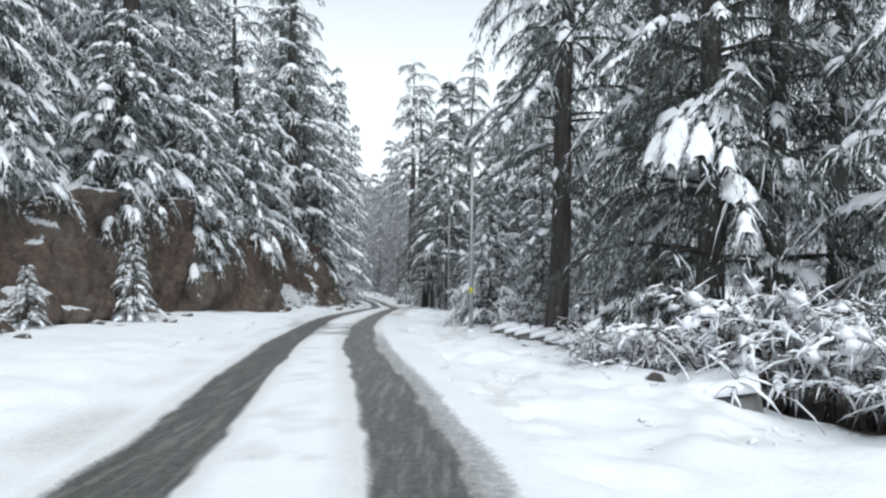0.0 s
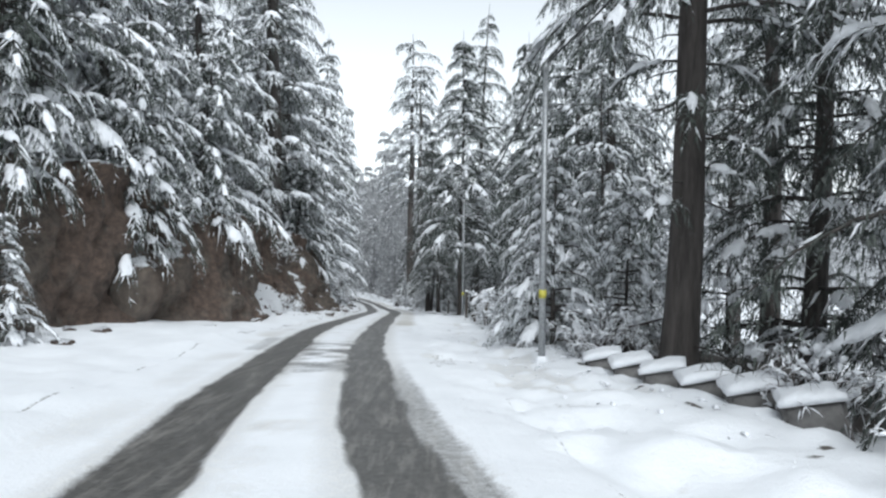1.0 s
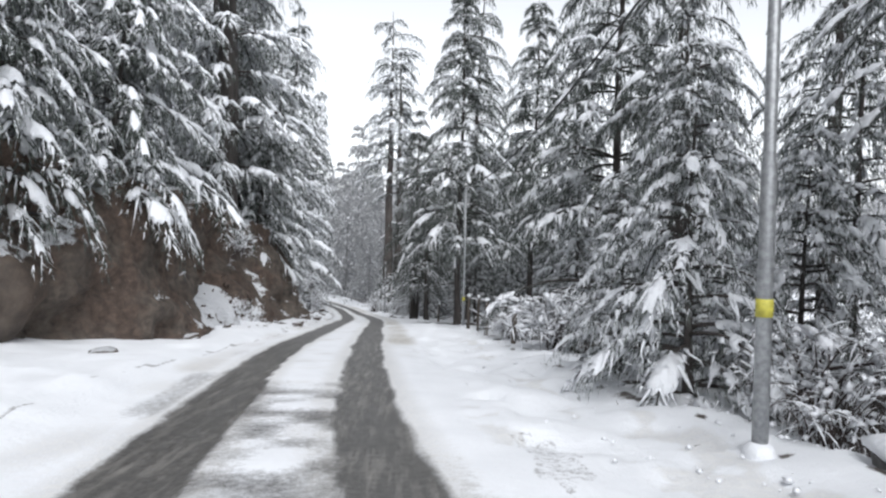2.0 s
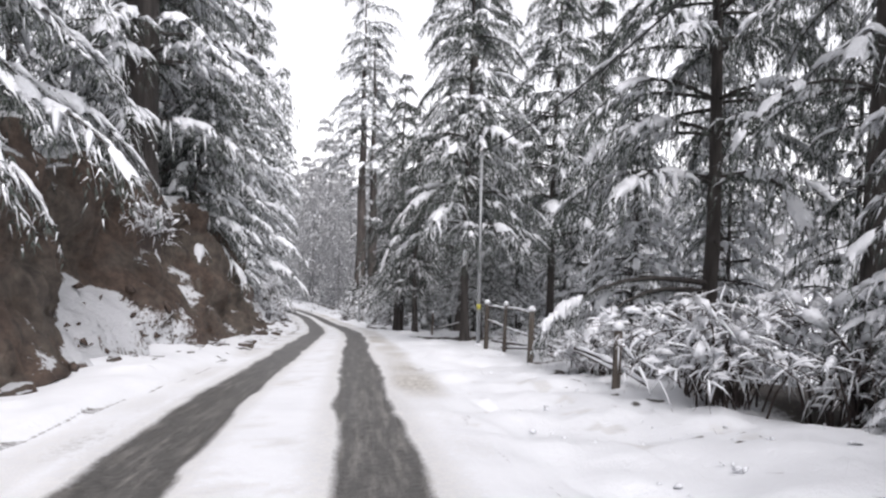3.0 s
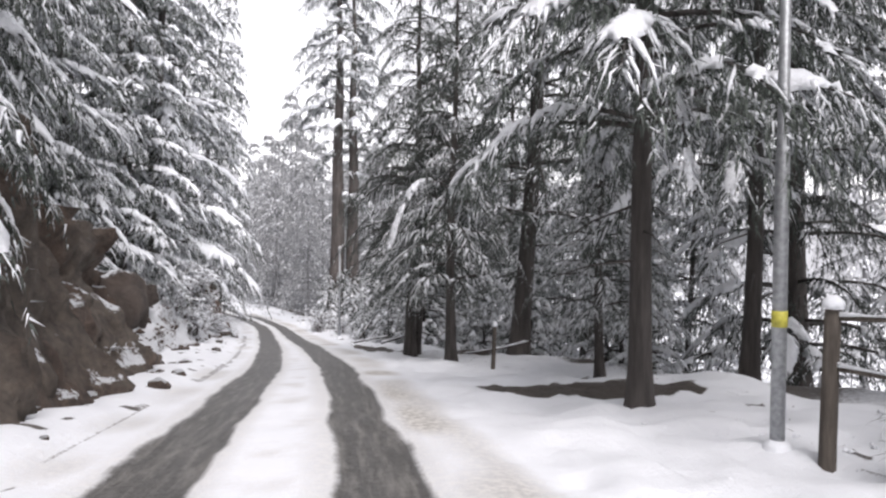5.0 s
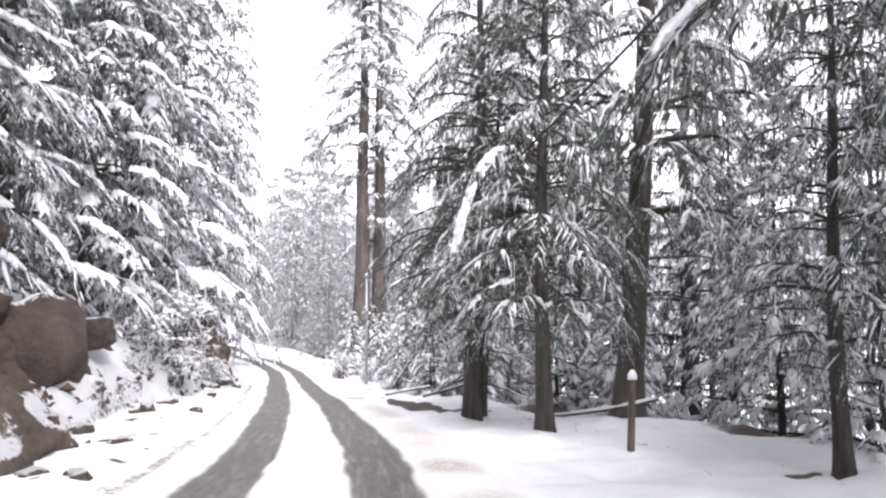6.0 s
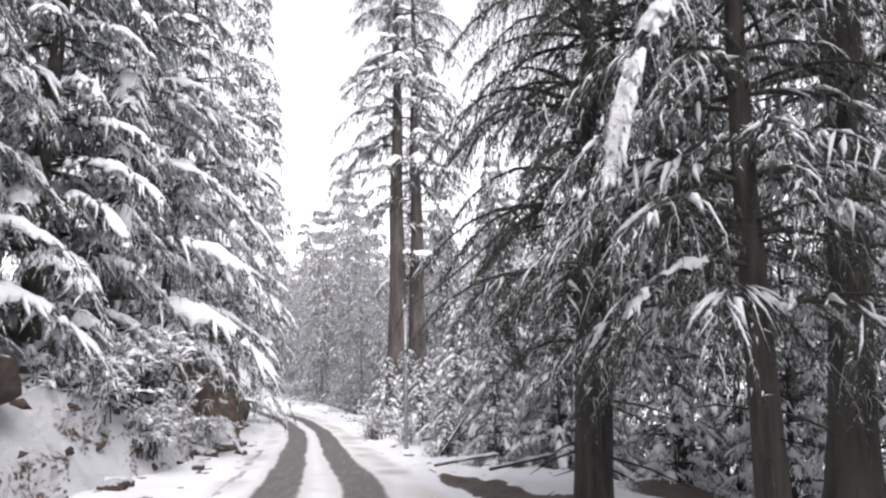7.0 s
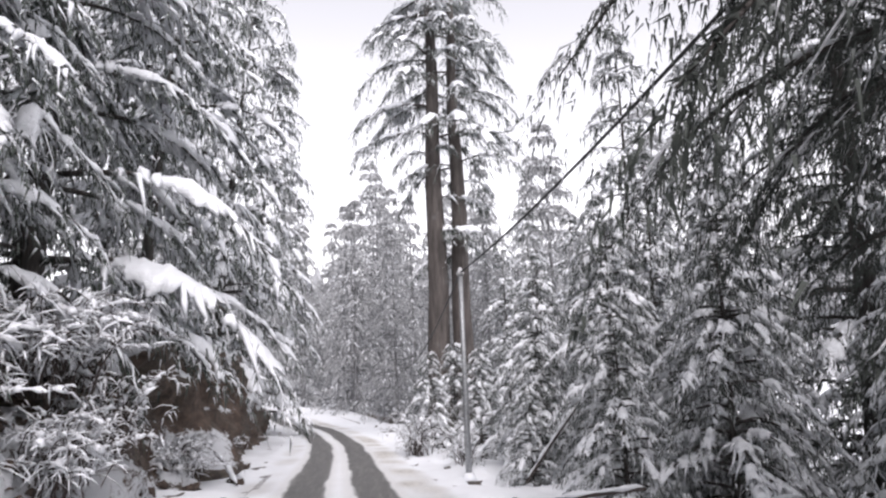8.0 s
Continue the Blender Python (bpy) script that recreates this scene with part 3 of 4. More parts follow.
        thick = pad * (0.03 + 0.028 * min(L, 3.0)) * np.sqrt(np.maximum(0, 1 - cols ** 2))[None] * swell[:, None] * lump
        sheets.append(along(tq)[:, None] + s * u[..., None] + d * (0.5 * au)[..., None] + rng.normal(scale=0.012, size=(rows, 7, 3))
                      + Z * (thick + 0.01 - rim * (0.02 + 0.35 * au) - au * 0.3 - hang * 1.4 * au ** 2 / max(0.15, lat * L))[..., None])
        t0 = t1 + rng.uniform(0.04, 0.25)
    return wood, sp, fingers, sheets


def crown_parts(root, wood, sp, fingers, sheets, needle, bark, rng, trunk="trunk", crown="crown", local=None):
    """Links the gathered wood, needles and snow of a tree or a bough."""
    fit = local or (lambda p: np.asarray(p))
    vs, fs = join(wood)
    stem = part(trunk, mesh_from(trunk, [tuple(p) for p in fit(np.array([tuple(v) for v in vs]))], fs, bark, True), root)
    root = stem if local else root
    v, fc, caught = sprays(*(np.concatenate(c) for c in zip(*sp)), rng)
    me = mesh_from(crown, fit(v), fc, needle)
    me.attributes.new("snow", "FLOAT", "POINT").data.foreach_set("value", caught.astype(np.float32))
    tagged(part(crown, me, root), kind="stuff")
    vs, fs, o = [], [], 0
    if fingers:
        v, f = snow_caps(*(np.concatenate(c) for c in zip(*fingers)), rng, 0.35)
        vs, fs, o = [v], [f], len(v)
    for sheet in sheets:
        r, c, _ = sheet.shape
        i = np.arange(r * c).reshape(r, c)
        q0, q1, q2, q3 = i[:-1, :-1].ravel(), i[:-1, 1:].ravel(), i[1:, 1:].ravel(), i[1:, :-1].ravel()
        vs.append(sheet.reshape(-1, 3))
        fs.append(np.concatenate([np.stack([q0, q2, q1], 1), np.stack([q0, q3, q2], 1)]) + o)
        o += r * c
    if vs:
        tagged(part("snow_load", mesh_from("snow_load", fit(np.concatenate(vs)), np.concatenate(fs), M_SNOW, True), root, "fresh white snow"), kind="stuff")
    return stem


def conifer(name, seed, height, radius, clear, girth, whorls=20, boughs=5, gap=0.2, tufts=14, snowy=0.7, droop=0.5, needle=None, top_power=0.8, lean=0.0, spray=0.2, fat=1.0,
            bark=None, rise=0.2, hang=0.7, full=1.0, crown_power=0.92, stubs=1.0, extra=0, lat=0.42, pad=1.0, finger=0.055, spread=0.3):
    """A tree standing at the origin: trunk with limbs, crown of drooping boughs, and the snow lying on it."""
    rng = np.random.default_rng(seed)
    needle, bark = needle or M_NEEDLE, bark or M_BARK
    root = new(name)
    lean_x, lean_y = rng.uniform(-0.015, 0.015, 2) + np.array([lean, 0.0])

    def axis(h):
        return np.array([lean_x * h + 0.05 * math.sin(h * 0.7 + seed), lean_y * h + 0.05 * math.sin(h * 0.5 + seed * 2), h])

    hs = np.concatenate([[-0.6, 0.0, 0.25, 0.7], np.linspace(1.5, height, 13)])
    rad = [girth / 2 * max(0.03, (1 - 0.97 * max(h, 0) / height)) * (1 + 0.5 * math.exp(-max(h, 0) * 3.2)) for h in hs]
    wood, sp, fingers, sheets = [tube([axis(h) for h in hs], rad, 10)], [], [], []
    for _ in range(int(clear * 2 * stubs)):                 # dead stubs below the crown
        h, a = rng.uniform(0.8, max(1.0, clear + 1)), rng.uniform(0, 6.28)
        p, l = axis(h), rng.uniform(0.3, 1.3)
        o = np.array([math.cos(a), math.sin(a), rng.uniform(-0.35, 0.15)])
        wood.append(tube([p, p + o * l * 0.6 - np.array([0, 0, 0.03]), p + o * l - np.array([0, 0, 0.14])], [0.022, 0.013, 0.004], 4, False))
    for wv in range(-extra, whorls):
        f = max(0.0, (wv + rng.uniform(-0.35, 0.35)) / whorls)
        h = clear + (height - clear) * f ** crown_power
        prof = (1 - f) ** top_power
        nb = max(3, int(round(boughs * (0.75 + 0.5 * rng.random()))))
        if wv < 0:                                          # single boughs on the bare part of the trunk
            h, prof, nb = clear * rng.uniform(0.5, 0.98), rng.uniform(0.35, 0.65), 1
        a0 = rng.uniform(0, 6.28)
        for k in range(nb):
            if rng.random() > full:
                continue
            a = a0 + 6.283 * k / nb + rng.uniform(-0.4, 0.4)
            L = radius * prof * rng.uniform(1 - spread, 1 + spread * 0.5) + 0.2
            share = float(np.clip(rng.normal(snowy, 0.25), 0, 1.0))
            w, n, c, p = limb(rng, axis(h + rng.uniform(-0.15, 0.15)), np.array([math.cos(a), math.sin(a), 0.0]), L, rise * rng.uniform(0.3, 1.2) + 0.5 * max(0, f - 0.7), droop * rng.uniform(0.7, 1.3),
                              share, hang, gap * (0.6 + 0.4 * min(1.0, L / radius)), tufts, spray, fat, lat, pad, finger)
            wood.append(w)
            sp += n
            fingers += c
            sheets += p
    crown_parts(root, wood, sp, fingers, sheets, needle, bark, rng)
    return root


def stand(ob, x, y, turn=0.0, scale=1.0, tilt=0.0, first=False, sink=0.1):
    """Puts a tree or bush on the ground; with first it moves the thing itself, else a copy."""
    m = Matrix.Translation((x, y, ground_at(x, y) - sink)) @ Euler((0, radians(tilt), 0)).to_matrix().to_4x4() @ pose(0, 0, 0, 0, 0, turn) @ Matrix.Scale(scale, 4)
    if first:
        ob.matrix_basis = m
        return ob
    return copy_thing(ob, m)


def plant(ob, places):
    made = [stand(ob, *row) for row in places[1:]]
    return [stand(ob, *places[0], first=True)] + made


def heavy_bough(tree, foot, tip, seed, needle, rise=0.3, lat=0.4, pad=1.3, finger=0.035, hang=0.8, gap=0.1, tufts=20, spray=0.14, share=1.0, clear=0.2):
    """A bough bent down under a thick pad of snow, from the trunk at foot out to its tip (places in the world)."""
    rng = np.random.default_rng(seed)
    inv = np.array(tree.matrix_basis.inverted())
    f, t = np.array(foot, float), np.array(tip, float)
    d = (t - f) * np.array([1, 1, 0])
    L = float(np.linalg.norm(d)) / 0.9
    wood, sp, fingers, sheets = limb(rng, f, d / np.linalg.norm(d), L, rise, rise * 0.5 - (t - f)[2] / L, share, hang, gap, tufts, spray, 1.2, lat, pad, finger, clear)
    crown_parts(tree, [wood], sp, fingers, sheets, needle, M_BARK, rng, "bough", "foliage", lambda p: np.asarray(p) @ inv[:3, :3].T + inv[:3, 3])


build_ground()
build_bank()

FOREST = "trees of the roadside forest"
# the big drooping cedar by the second pole
ob = tagged(conifer("cedar_tree", 3, 15.0, 2.9, 3.7, 0.30, whorls=17, boughs=7, gap=0.12, snowy=0.62, needle=M_NEEDLE, rise=0.25, droop=0.36, spray=0.17, lat=0.4, pad=0.6, hang=0.8, tufts=16, finger=0.042, fat=1.3),
            "dark cedar with drooping snow-tipped boughs beside the road", "tree", FOREST)
CEDAR = plant(ob, [(0.8, 41.2, 75, 1.0), (5.05, 33.8, 200, 1.25, 1), (4.6, 44.5, 120, 1.1)])
# tall firs above the bank
ob = tagged(conifer("fir_tree", 11, 17.0, 3.7, 0.3, 0.45, whorls=19, boughs=6, gap=0.17, snowy=0.9, droop=0.34, rise=0.16, spray=0.19, fat=1.4, lat=0.4, pad=0.75, finger=0.06, hang=0.8, tufts=12),
            "tall fir heavily laden with snow above the bank", "tree", FOREST)
plant(ob, [(-10.1, 60.5, 0, 1.15, 4), (-9.4, 31.5, 60, 0.95), (-9.9, 42.0, 160, 0.95), (-11.5, 51.5, 230, 1.1), (-10.7, 54.2, 20, 0.8), (-10.2, 57.4, 250, 0.95, 2),
           (-12.2, 15.5, 210, 0.95), (-13.2, 21.0, 40, 1.0), (-10.6, 26.6, 190, 0.9), (-12.0, 9.5, 100, 0.9)])
# old trees with thick trunks above the bank
ob = tagged(conifer("old_cedar_tree", 17, 20.0, 3.9, 2.2, 1.0, whorls=18, boughs=6, gap=0.17, snowy=0.85, droop=0.34, rise=0.16, spray=0.19, fat=1.4, lat=0.4, pad=0.8, finger=0.06, hang=0.8, tufts=12),
            "old cedar with a thick dark trunk and snowy drooping boughs", "tree", FOREST)
OLD = plant(ob, [(-8.2, 37.5, 0, 1.0), (-10.7, 23.3, 80, 0.85), (-11.0, 47.2, 200, 1.1, 1), (-13.2, 58.5, 300, 1.15, 3)])
# dark trees with slim trunks close to the road
ob = tagged(conifer("roadside_cedar_tree", 29, 14.0, 2.65, 3.1, 0.36, whorls=18, boughs=7, gap=0.10, tufts=22, snowy=0.2, droop=0.4, rise=0.25, hang=0.9, needle=M_NEEDLE_DARK, stubs=3, spray=0.095, fat=1.4, lat=0.38, pad=0.18, finger=0.028),
            "slim dark-trunked cedar with hanging boughs near the road", "tree", FOREST)
NEAR = plant(ob, [(-0.85, 51.45, 0, 0.9, 2), (-0.68, 51.75, 140, 0.65, 3)])
ob = tagged(conifer("roadside_cedar_tree", 28, 14.0, 2.6, 2.6, 0.36, whorls=17, boughs=6, gap=0.11, tufts=20, snowy=0.45, droop=0.4, rise=0.25, hang=0.9, needle=M_NEEDLE, stubs=3, spray=0.095, fat=1.4, lat=0.38, pad=0.18, finger=0.036),
            "slim cedar with snow along its hanging boughs", "tree", FOREST)
NEAR += plant(ob, [(-0.22, 48.9, 70, 0.75, 1), (2.2, 51.3, 250, 1.5, 2), (2.1, 45.5, 30, 0.55), (-8.7, 41.3, 10, 0.8, 4), (-9.0, 43.4, 100, 0.75, 3)])
# tall trees with bare trunks
ob = tagged(conifer("tall_pine_tree", 31, 21.0, 3.0, 6.0, 0.62, whorls=16, boughs=6, gap=0.2, snowy=0.6, stubs=2, extra=6, spray=0.18, fat=1.4, lat=0.4, hang=0.8, tufts=16, droop=0.42, finger=0.045, pad=1.0),
            "tall conifer with a straight bare dark trunk", "tree", FOREST)
plant(ob, [(3.25, 17.6, 0, 1.0, 0.8), (5.2, 29.0, 110, 0.8), (8.0, 23.5, 220, 0.9), (10.5, 31.0, 40, 0.95), (9.5, 15.5, 300, 0.9)])
# dark trees beside the start of the way
ob = tagged(conifer("dark_fir_tree", 37, 16.0, 3.3, 0.8, 0.6, whorls=18, boughs=7, gap=0.13, snowy=0.36, needle=M_NEEDLE_DARK, droop=0.34, rise=0.15, spray=0.16, fat=1.5, lat=0.4, pad=1.0, finger=0.042, hang=0.8, tufts=13),
            "dark fir with low hanging boughs and pads of snow", "tree", FOREST)
DARK = plant(ob, [(5.1, 12.2, 0, 1.0), (6.9, 13.2, 130, 1.0), (6.2, 18.6, 230, 0.8), (7.8, 9.0, 40, 0.9), (6.5, 57, 20, 1.0), (7.5, 47, 90, 1.0), (4.6, 61.0, 250, 0.9)])
# low firs on the lip of the bank, their boughs hanging over it
ob = tagged(conifer("bank_fir_tree", 61, 7.5, 2.6, 0.1, 0.22, whorls=13, boughs=7, gap=0.15, snowy=0.7, droop=0.45, rise=0.3, spray=0.17, fat=1.4, top_power=0.65, lat=0.4, pad=1.0, finger=0.048, tufts=15, hang=0.8),
            "low fir on the bank's lip with boughs hanging over", "tree", FOREST)
plant(ob, [(-9.5, 25.2, 60, 0.85, 7), (-8.6, 28.4, 150, 0.85, 7), (-10.5, 21.2, 310, 0.9, 6), (-11.1, 16.0, 200, 0.8, 3), (-7.9, 40.8, 100, 0.85, 8), (-9.0, 44.6, 280, 0.8, 5)])
# slender frosted spruces; on the far ones the pale needles paint haze
ob = tagged(conifer("spruce_tree", 23, 12.0, 2.5, 0.3, 0.22, whorls=17, boughs=6, gap=0.25, tufts=7, snowy=0.95, needle=M_NEEDLE_FROST_HAZE, spray=0.2, fat=1.7, lat=0.4, pad=0.85, finger=0.06, droop=0.38, hang=0.8),
            "slender spruce with snow, its needles pale from frost and painted haze", "tree", FOREST)
plant(ob, [(5.0, 37.6, 0, 0.75), (-10.6, 66.3, 110, 1.55, 4), (-10.9, 73.0, 300, 1.5, 6), (-12.0, 80.0, 10, 1.6, 7), (-13.4, 70.0, 50, 1.7, 3), (-15.5, 31.0, 40, 1.3), (-15.0, 45.0, 190, 1.3), (-12.8, 35.5, 190, 1.4), (8.5, 27.0, 250, 1.0), (4.3, 26.6, 30, 0.75), (9.0, 40.0, 100, 1.1), (2.0, 60.5, 60, 0.6), (0.4, 63.5, 300, 0.55), (-0.3, 66.8, 20, 0.5), (1.3, 62.5, 160, 0.6), (-0.7, 70.5, 100, 0.6), (0.6, 73.5, 220, 0.8), (2.6, 67.5, 140, 1.1),
           (7.0, 64.0, 150, 1.2), (-16.5, 58.0, 220, 1.3), (12.0, 46.0, 250, 1.2), (1.2, 69.0, 200, 0.65), (5.8, 53.6, 100, 0.8), (7.2, 51.0, 10, 0.9),
           (8.6, 56.0, 210, 1.0), (4.8, 58.6, 330, 0.8), (9.8, 61.5, 70, 1.1), (3.2, 64.0, 160, 0.9), (7.2, 36.6, 40, 0.8), (8.2, 33.2, 280, 0.9), (6.6, 41.2, 130, 0.8), (3.9, 47.0, 250, 0.45), (3.4, 54.4, 20, 0.55), (4.9, 50.6, 140, 0.65), (2.4, 56.6, 260, 0.5)])
# saplings along the verges
ob = tagged(conifer("fir_sapling", 41, 4.0, 1.4, 0.15, 0.11, whorls=12, boughs=6, gap=0.085, tufts=8, snowy=0.9, needle=M_NEEDLE_FROST_HAZE, spray=0.11, fat=1.2, droop=0.45, lat=0.4, pad=0.6, finger=0.03, hang=0.8),
            "young fir bent under fresh snow at the road's edge", "tree", "young firs at the roadside")
plant(ob, [(1.75, 20.6, 0, 1.08), (-0.6, 59.6, 60, 0.85), (-1.3, 61.8, 140, 0.75), (0.3, 57.6, 220, 0.95), (-2.0, 66.6, 20, 0.75), (-8.3, 18.2, 90, 0.62), (-8.6, 13.9, 10, 0.38),
           (1.6, 22.8, 200, 0.8), (3.4, 21.0, 300, 1.0), (-7.7, 29.6, 250, 0.5), (-3.2, 70.5, 70, 0.8), (4.0, 24.0, 10, 1.1), (2.9, 25.6, 130, 0.5), (-2.4, 72.5, 330, 1.0), (0.1, 61.4, 45, 1.35), (-1.0, 63.6, 200, 1.1), (-0.9, 58.0, 120, 0.7), (1.0, 59.0, 300, 1.3), (-1.7, 60.6, 15, 0.5)])
# the pair of great pines at the bend
ob = tagged(conifer("great_pine_tree", 47, 29.0, 3.8, 13.0, 1.12, whorls=14, boughs=8, gap=0.28, tufts=12, extra=16, snowy=0.75, spray=0.32, bark=M_BARK_PINE, needle=M_NEEDLE_FROST_HAZE, droop=0.35, rise=0.15,
                    top_power=0.22, full=0.5, crown_power=1.0, fat=1.3, stubs=0.4, lat=0.42, pad=1.2, finger=0.05, hang=0.7),
            "very tall pine with a bare trunk and a sparse snowy crown", "tree", "pair of pines at the bend")
plant(ob, [(-2.75, 76.5, 0, 1.0), (-1.7, 76.6, 150, 0.9, 0.5)])
# forest beyond the bend, its haze painted into bark and needle colours
ob = tagged(conifer("far_fir_tree", 53, 20.0, 4.0, 1.0, 0.4, whorls=19, boughs=7, gap=0.55, tufts=9, snowy=0.4, needle=M_NEEDLE_HAZE, spray=0.26, fat=4.2, bark=M_BARK_HAZE, lat=0.5, pad=0.15, finger=0.08, hang=0.7, droop=0.4),
            "distant fir with snow, haze painted into its grey", "tree", "forest beyond the bend")
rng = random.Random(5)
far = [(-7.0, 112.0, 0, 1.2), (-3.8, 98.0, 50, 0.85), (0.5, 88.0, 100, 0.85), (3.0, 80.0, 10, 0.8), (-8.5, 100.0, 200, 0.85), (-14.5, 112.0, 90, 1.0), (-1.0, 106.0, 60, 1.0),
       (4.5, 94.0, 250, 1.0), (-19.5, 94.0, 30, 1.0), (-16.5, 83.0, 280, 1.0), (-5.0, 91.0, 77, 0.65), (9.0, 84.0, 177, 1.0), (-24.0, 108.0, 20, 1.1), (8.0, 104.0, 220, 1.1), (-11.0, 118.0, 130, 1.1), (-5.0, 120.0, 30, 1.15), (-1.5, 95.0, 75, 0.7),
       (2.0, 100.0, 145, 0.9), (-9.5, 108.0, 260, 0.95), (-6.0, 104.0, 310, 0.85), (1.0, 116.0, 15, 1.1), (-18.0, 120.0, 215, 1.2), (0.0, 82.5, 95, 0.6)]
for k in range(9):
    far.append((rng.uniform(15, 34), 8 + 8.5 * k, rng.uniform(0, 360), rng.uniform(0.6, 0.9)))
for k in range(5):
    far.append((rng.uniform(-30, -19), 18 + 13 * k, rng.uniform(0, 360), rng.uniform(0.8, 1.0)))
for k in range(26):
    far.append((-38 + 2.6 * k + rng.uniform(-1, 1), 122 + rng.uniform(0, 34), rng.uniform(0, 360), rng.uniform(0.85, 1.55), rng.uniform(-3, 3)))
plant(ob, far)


# wooded hillside far beyond the bend, mist painted on it as flat grey
def build_hillside():
    rng = np.random.default_rng(8)
    xs = np.arange(-170, 170, 0.35)
    top = 5.5 + 3.0 * np.sin(xs * 0.021 + 1.0) + 2.0 * np.sin(xs * 0.06)
    for x0 in np.arange(-170, 170, 2.1):
        c, h, w = x0 + rng.uniform(-1, 1), rng.uniform(4, 11), rng.uniform(2.2, 3.6)
        top = np.maximum(top, 4.0 + 3.0 * math.sin(c * 0.021 + 1.0) + h * (1 - np.abs(xs - c) / w) + rng.normal(scale=0.25, size=len(xs)) * (np.abs(xs - c) < w))
    y = 190 + 12 * np.cos(xs * 0.02)
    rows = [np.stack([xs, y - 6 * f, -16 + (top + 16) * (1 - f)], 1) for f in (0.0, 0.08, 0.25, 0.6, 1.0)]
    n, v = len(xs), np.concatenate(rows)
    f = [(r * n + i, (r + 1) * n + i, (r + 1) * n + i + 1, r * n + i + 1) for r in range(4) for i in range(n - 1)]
    tagged(new("backdrop", mesh_from("backdrop", v, f, M_MIST, True)), "wooded hillside backdrop, mist painted into its pale grey", "hillside", kind="structure")


build_hillside()

# boughs that carry the thickest pads of snow
for k, (x, y, z) in enumerate(((3.75, 10.5, 1.85), (4.1, 10.2, 1.95), (4.45, 10.0, 1.8), (3.6, 11.0, 1.9))):
    heavy_bough(DARK[0], (5.05, 12.1, 2.8), (x, y, z), 30 + k, M_NEEDLE_DARK, rise=0.4, lat=0.42, pad=1.5)
heavy_bough(DARK[0], (5.1, 12.2, 2.0), (6.0, 10.2, 1.3), 2, M_NEEDLE_DARK)
heavy_bough(DARK[0], (5.1, 12.2, 1.3), (3.3, 12.8, 0.5), 3, M_NEEDLE_DARK)
for k, (dx, dy, dz) in enumerate(((-1.7, -0.9, 0.15), (-0.3, -1.5, 0.3), (1.2, -1.2, 0.1), (2.0, -0.3, -0.6), (0.6, -1.7, -1.2))):
    heavy_bough(OLD[1], (-10.7, 23.3, 3.1 + dz), (-10.7 + 1.35 * dx, 23.3 + 1.35 * dy, 2.1 + dz), 10 + k, M_NEEDLE, pad=1.6)
heavy_bough(NEAR[2], (-0.25, 48.85, -1.2), (-1.8, 47.75, -2.7), 21, M_NEEDLE_DARK, rise=0.45, lat=0.22, pad=0.7, gap=0.06, hang=1.2, clear=0.3, spray=0.095, tufts=26)
heavy_bough(NEAR[2], (-0.22, 48.9, -2.0), (-1.3, 48.6, -3.1), 42, M_NEEDLE_DARK, rise=0.2, lat=0.3, pad=0.4, finger=0.024, share=0.6, spray=0.095, tufts=26)
heavy_bough(NEAR[2], (-0.22, 48.9, -3.0), (-1.6, 48.4, -3.6), 43, M_NEEDLE_DARK, rise=0.15, lat=0.26, pad=0.4, finger=0.024, share=0.55, spray=0.095, tufts=26)
heavy_bough(NEAR[2], (-0.2, 48.85, -2.1), (-0.72, 47.45, -2.8), 44, M_NEEDLE_DARK, rise=0.3, lat=0.3, pad=0.15, finger=0.026, share=0.7, spray=0.095, tufts=26)
heavy_bough(NEAR[0], (-0.82, 51.45, 1.4), (-1.8, 50.2, 0.5), 22, M_NEEDLE_DARK, pad=0.15, spray=0.095, tufts=26)
heavy_bough(NEAR[0], (-0.84, 51.45, -0.5), (-2.15, 52.1, -1.3), 23, M_NEEDLE_DARK, pad=0.15, spray=0.095, tufts=26)
heavy_bough(CEDAR[1], (5.0, 33.7, -1.9), (0.75, 31.8, -2.7), 26, M_NEEDLE_DARK, rise=0.12, lat=0.13, pad=1.1, clear=0.76, gap=0.05, hang=1.2)
heavy_bough(CEDAR[1], (5.0, 33.7, -2.1), (1.3, 31.2, -2.9), 27, M_NEEDLE_DARK, rise=0.12, lat=0.12, pad=0.9, clear=0.74, gap=0.06, hang=1.2)
heavy_bough(CEDAR[0], (0.8, 41.2, -0.6), (0.5, 39.5, -1.9), 24, M_NEEDLE_DARK, pad=0.5, lat=0.32, spray=0.11)
heavy_bough(CEDAR[0], (0.82, 41.2, -0.9), (2.2, 40.6, -1.8), 25, M_NEEDLE_DARK, pad=0.6, lat=0.32, spray=0.11)


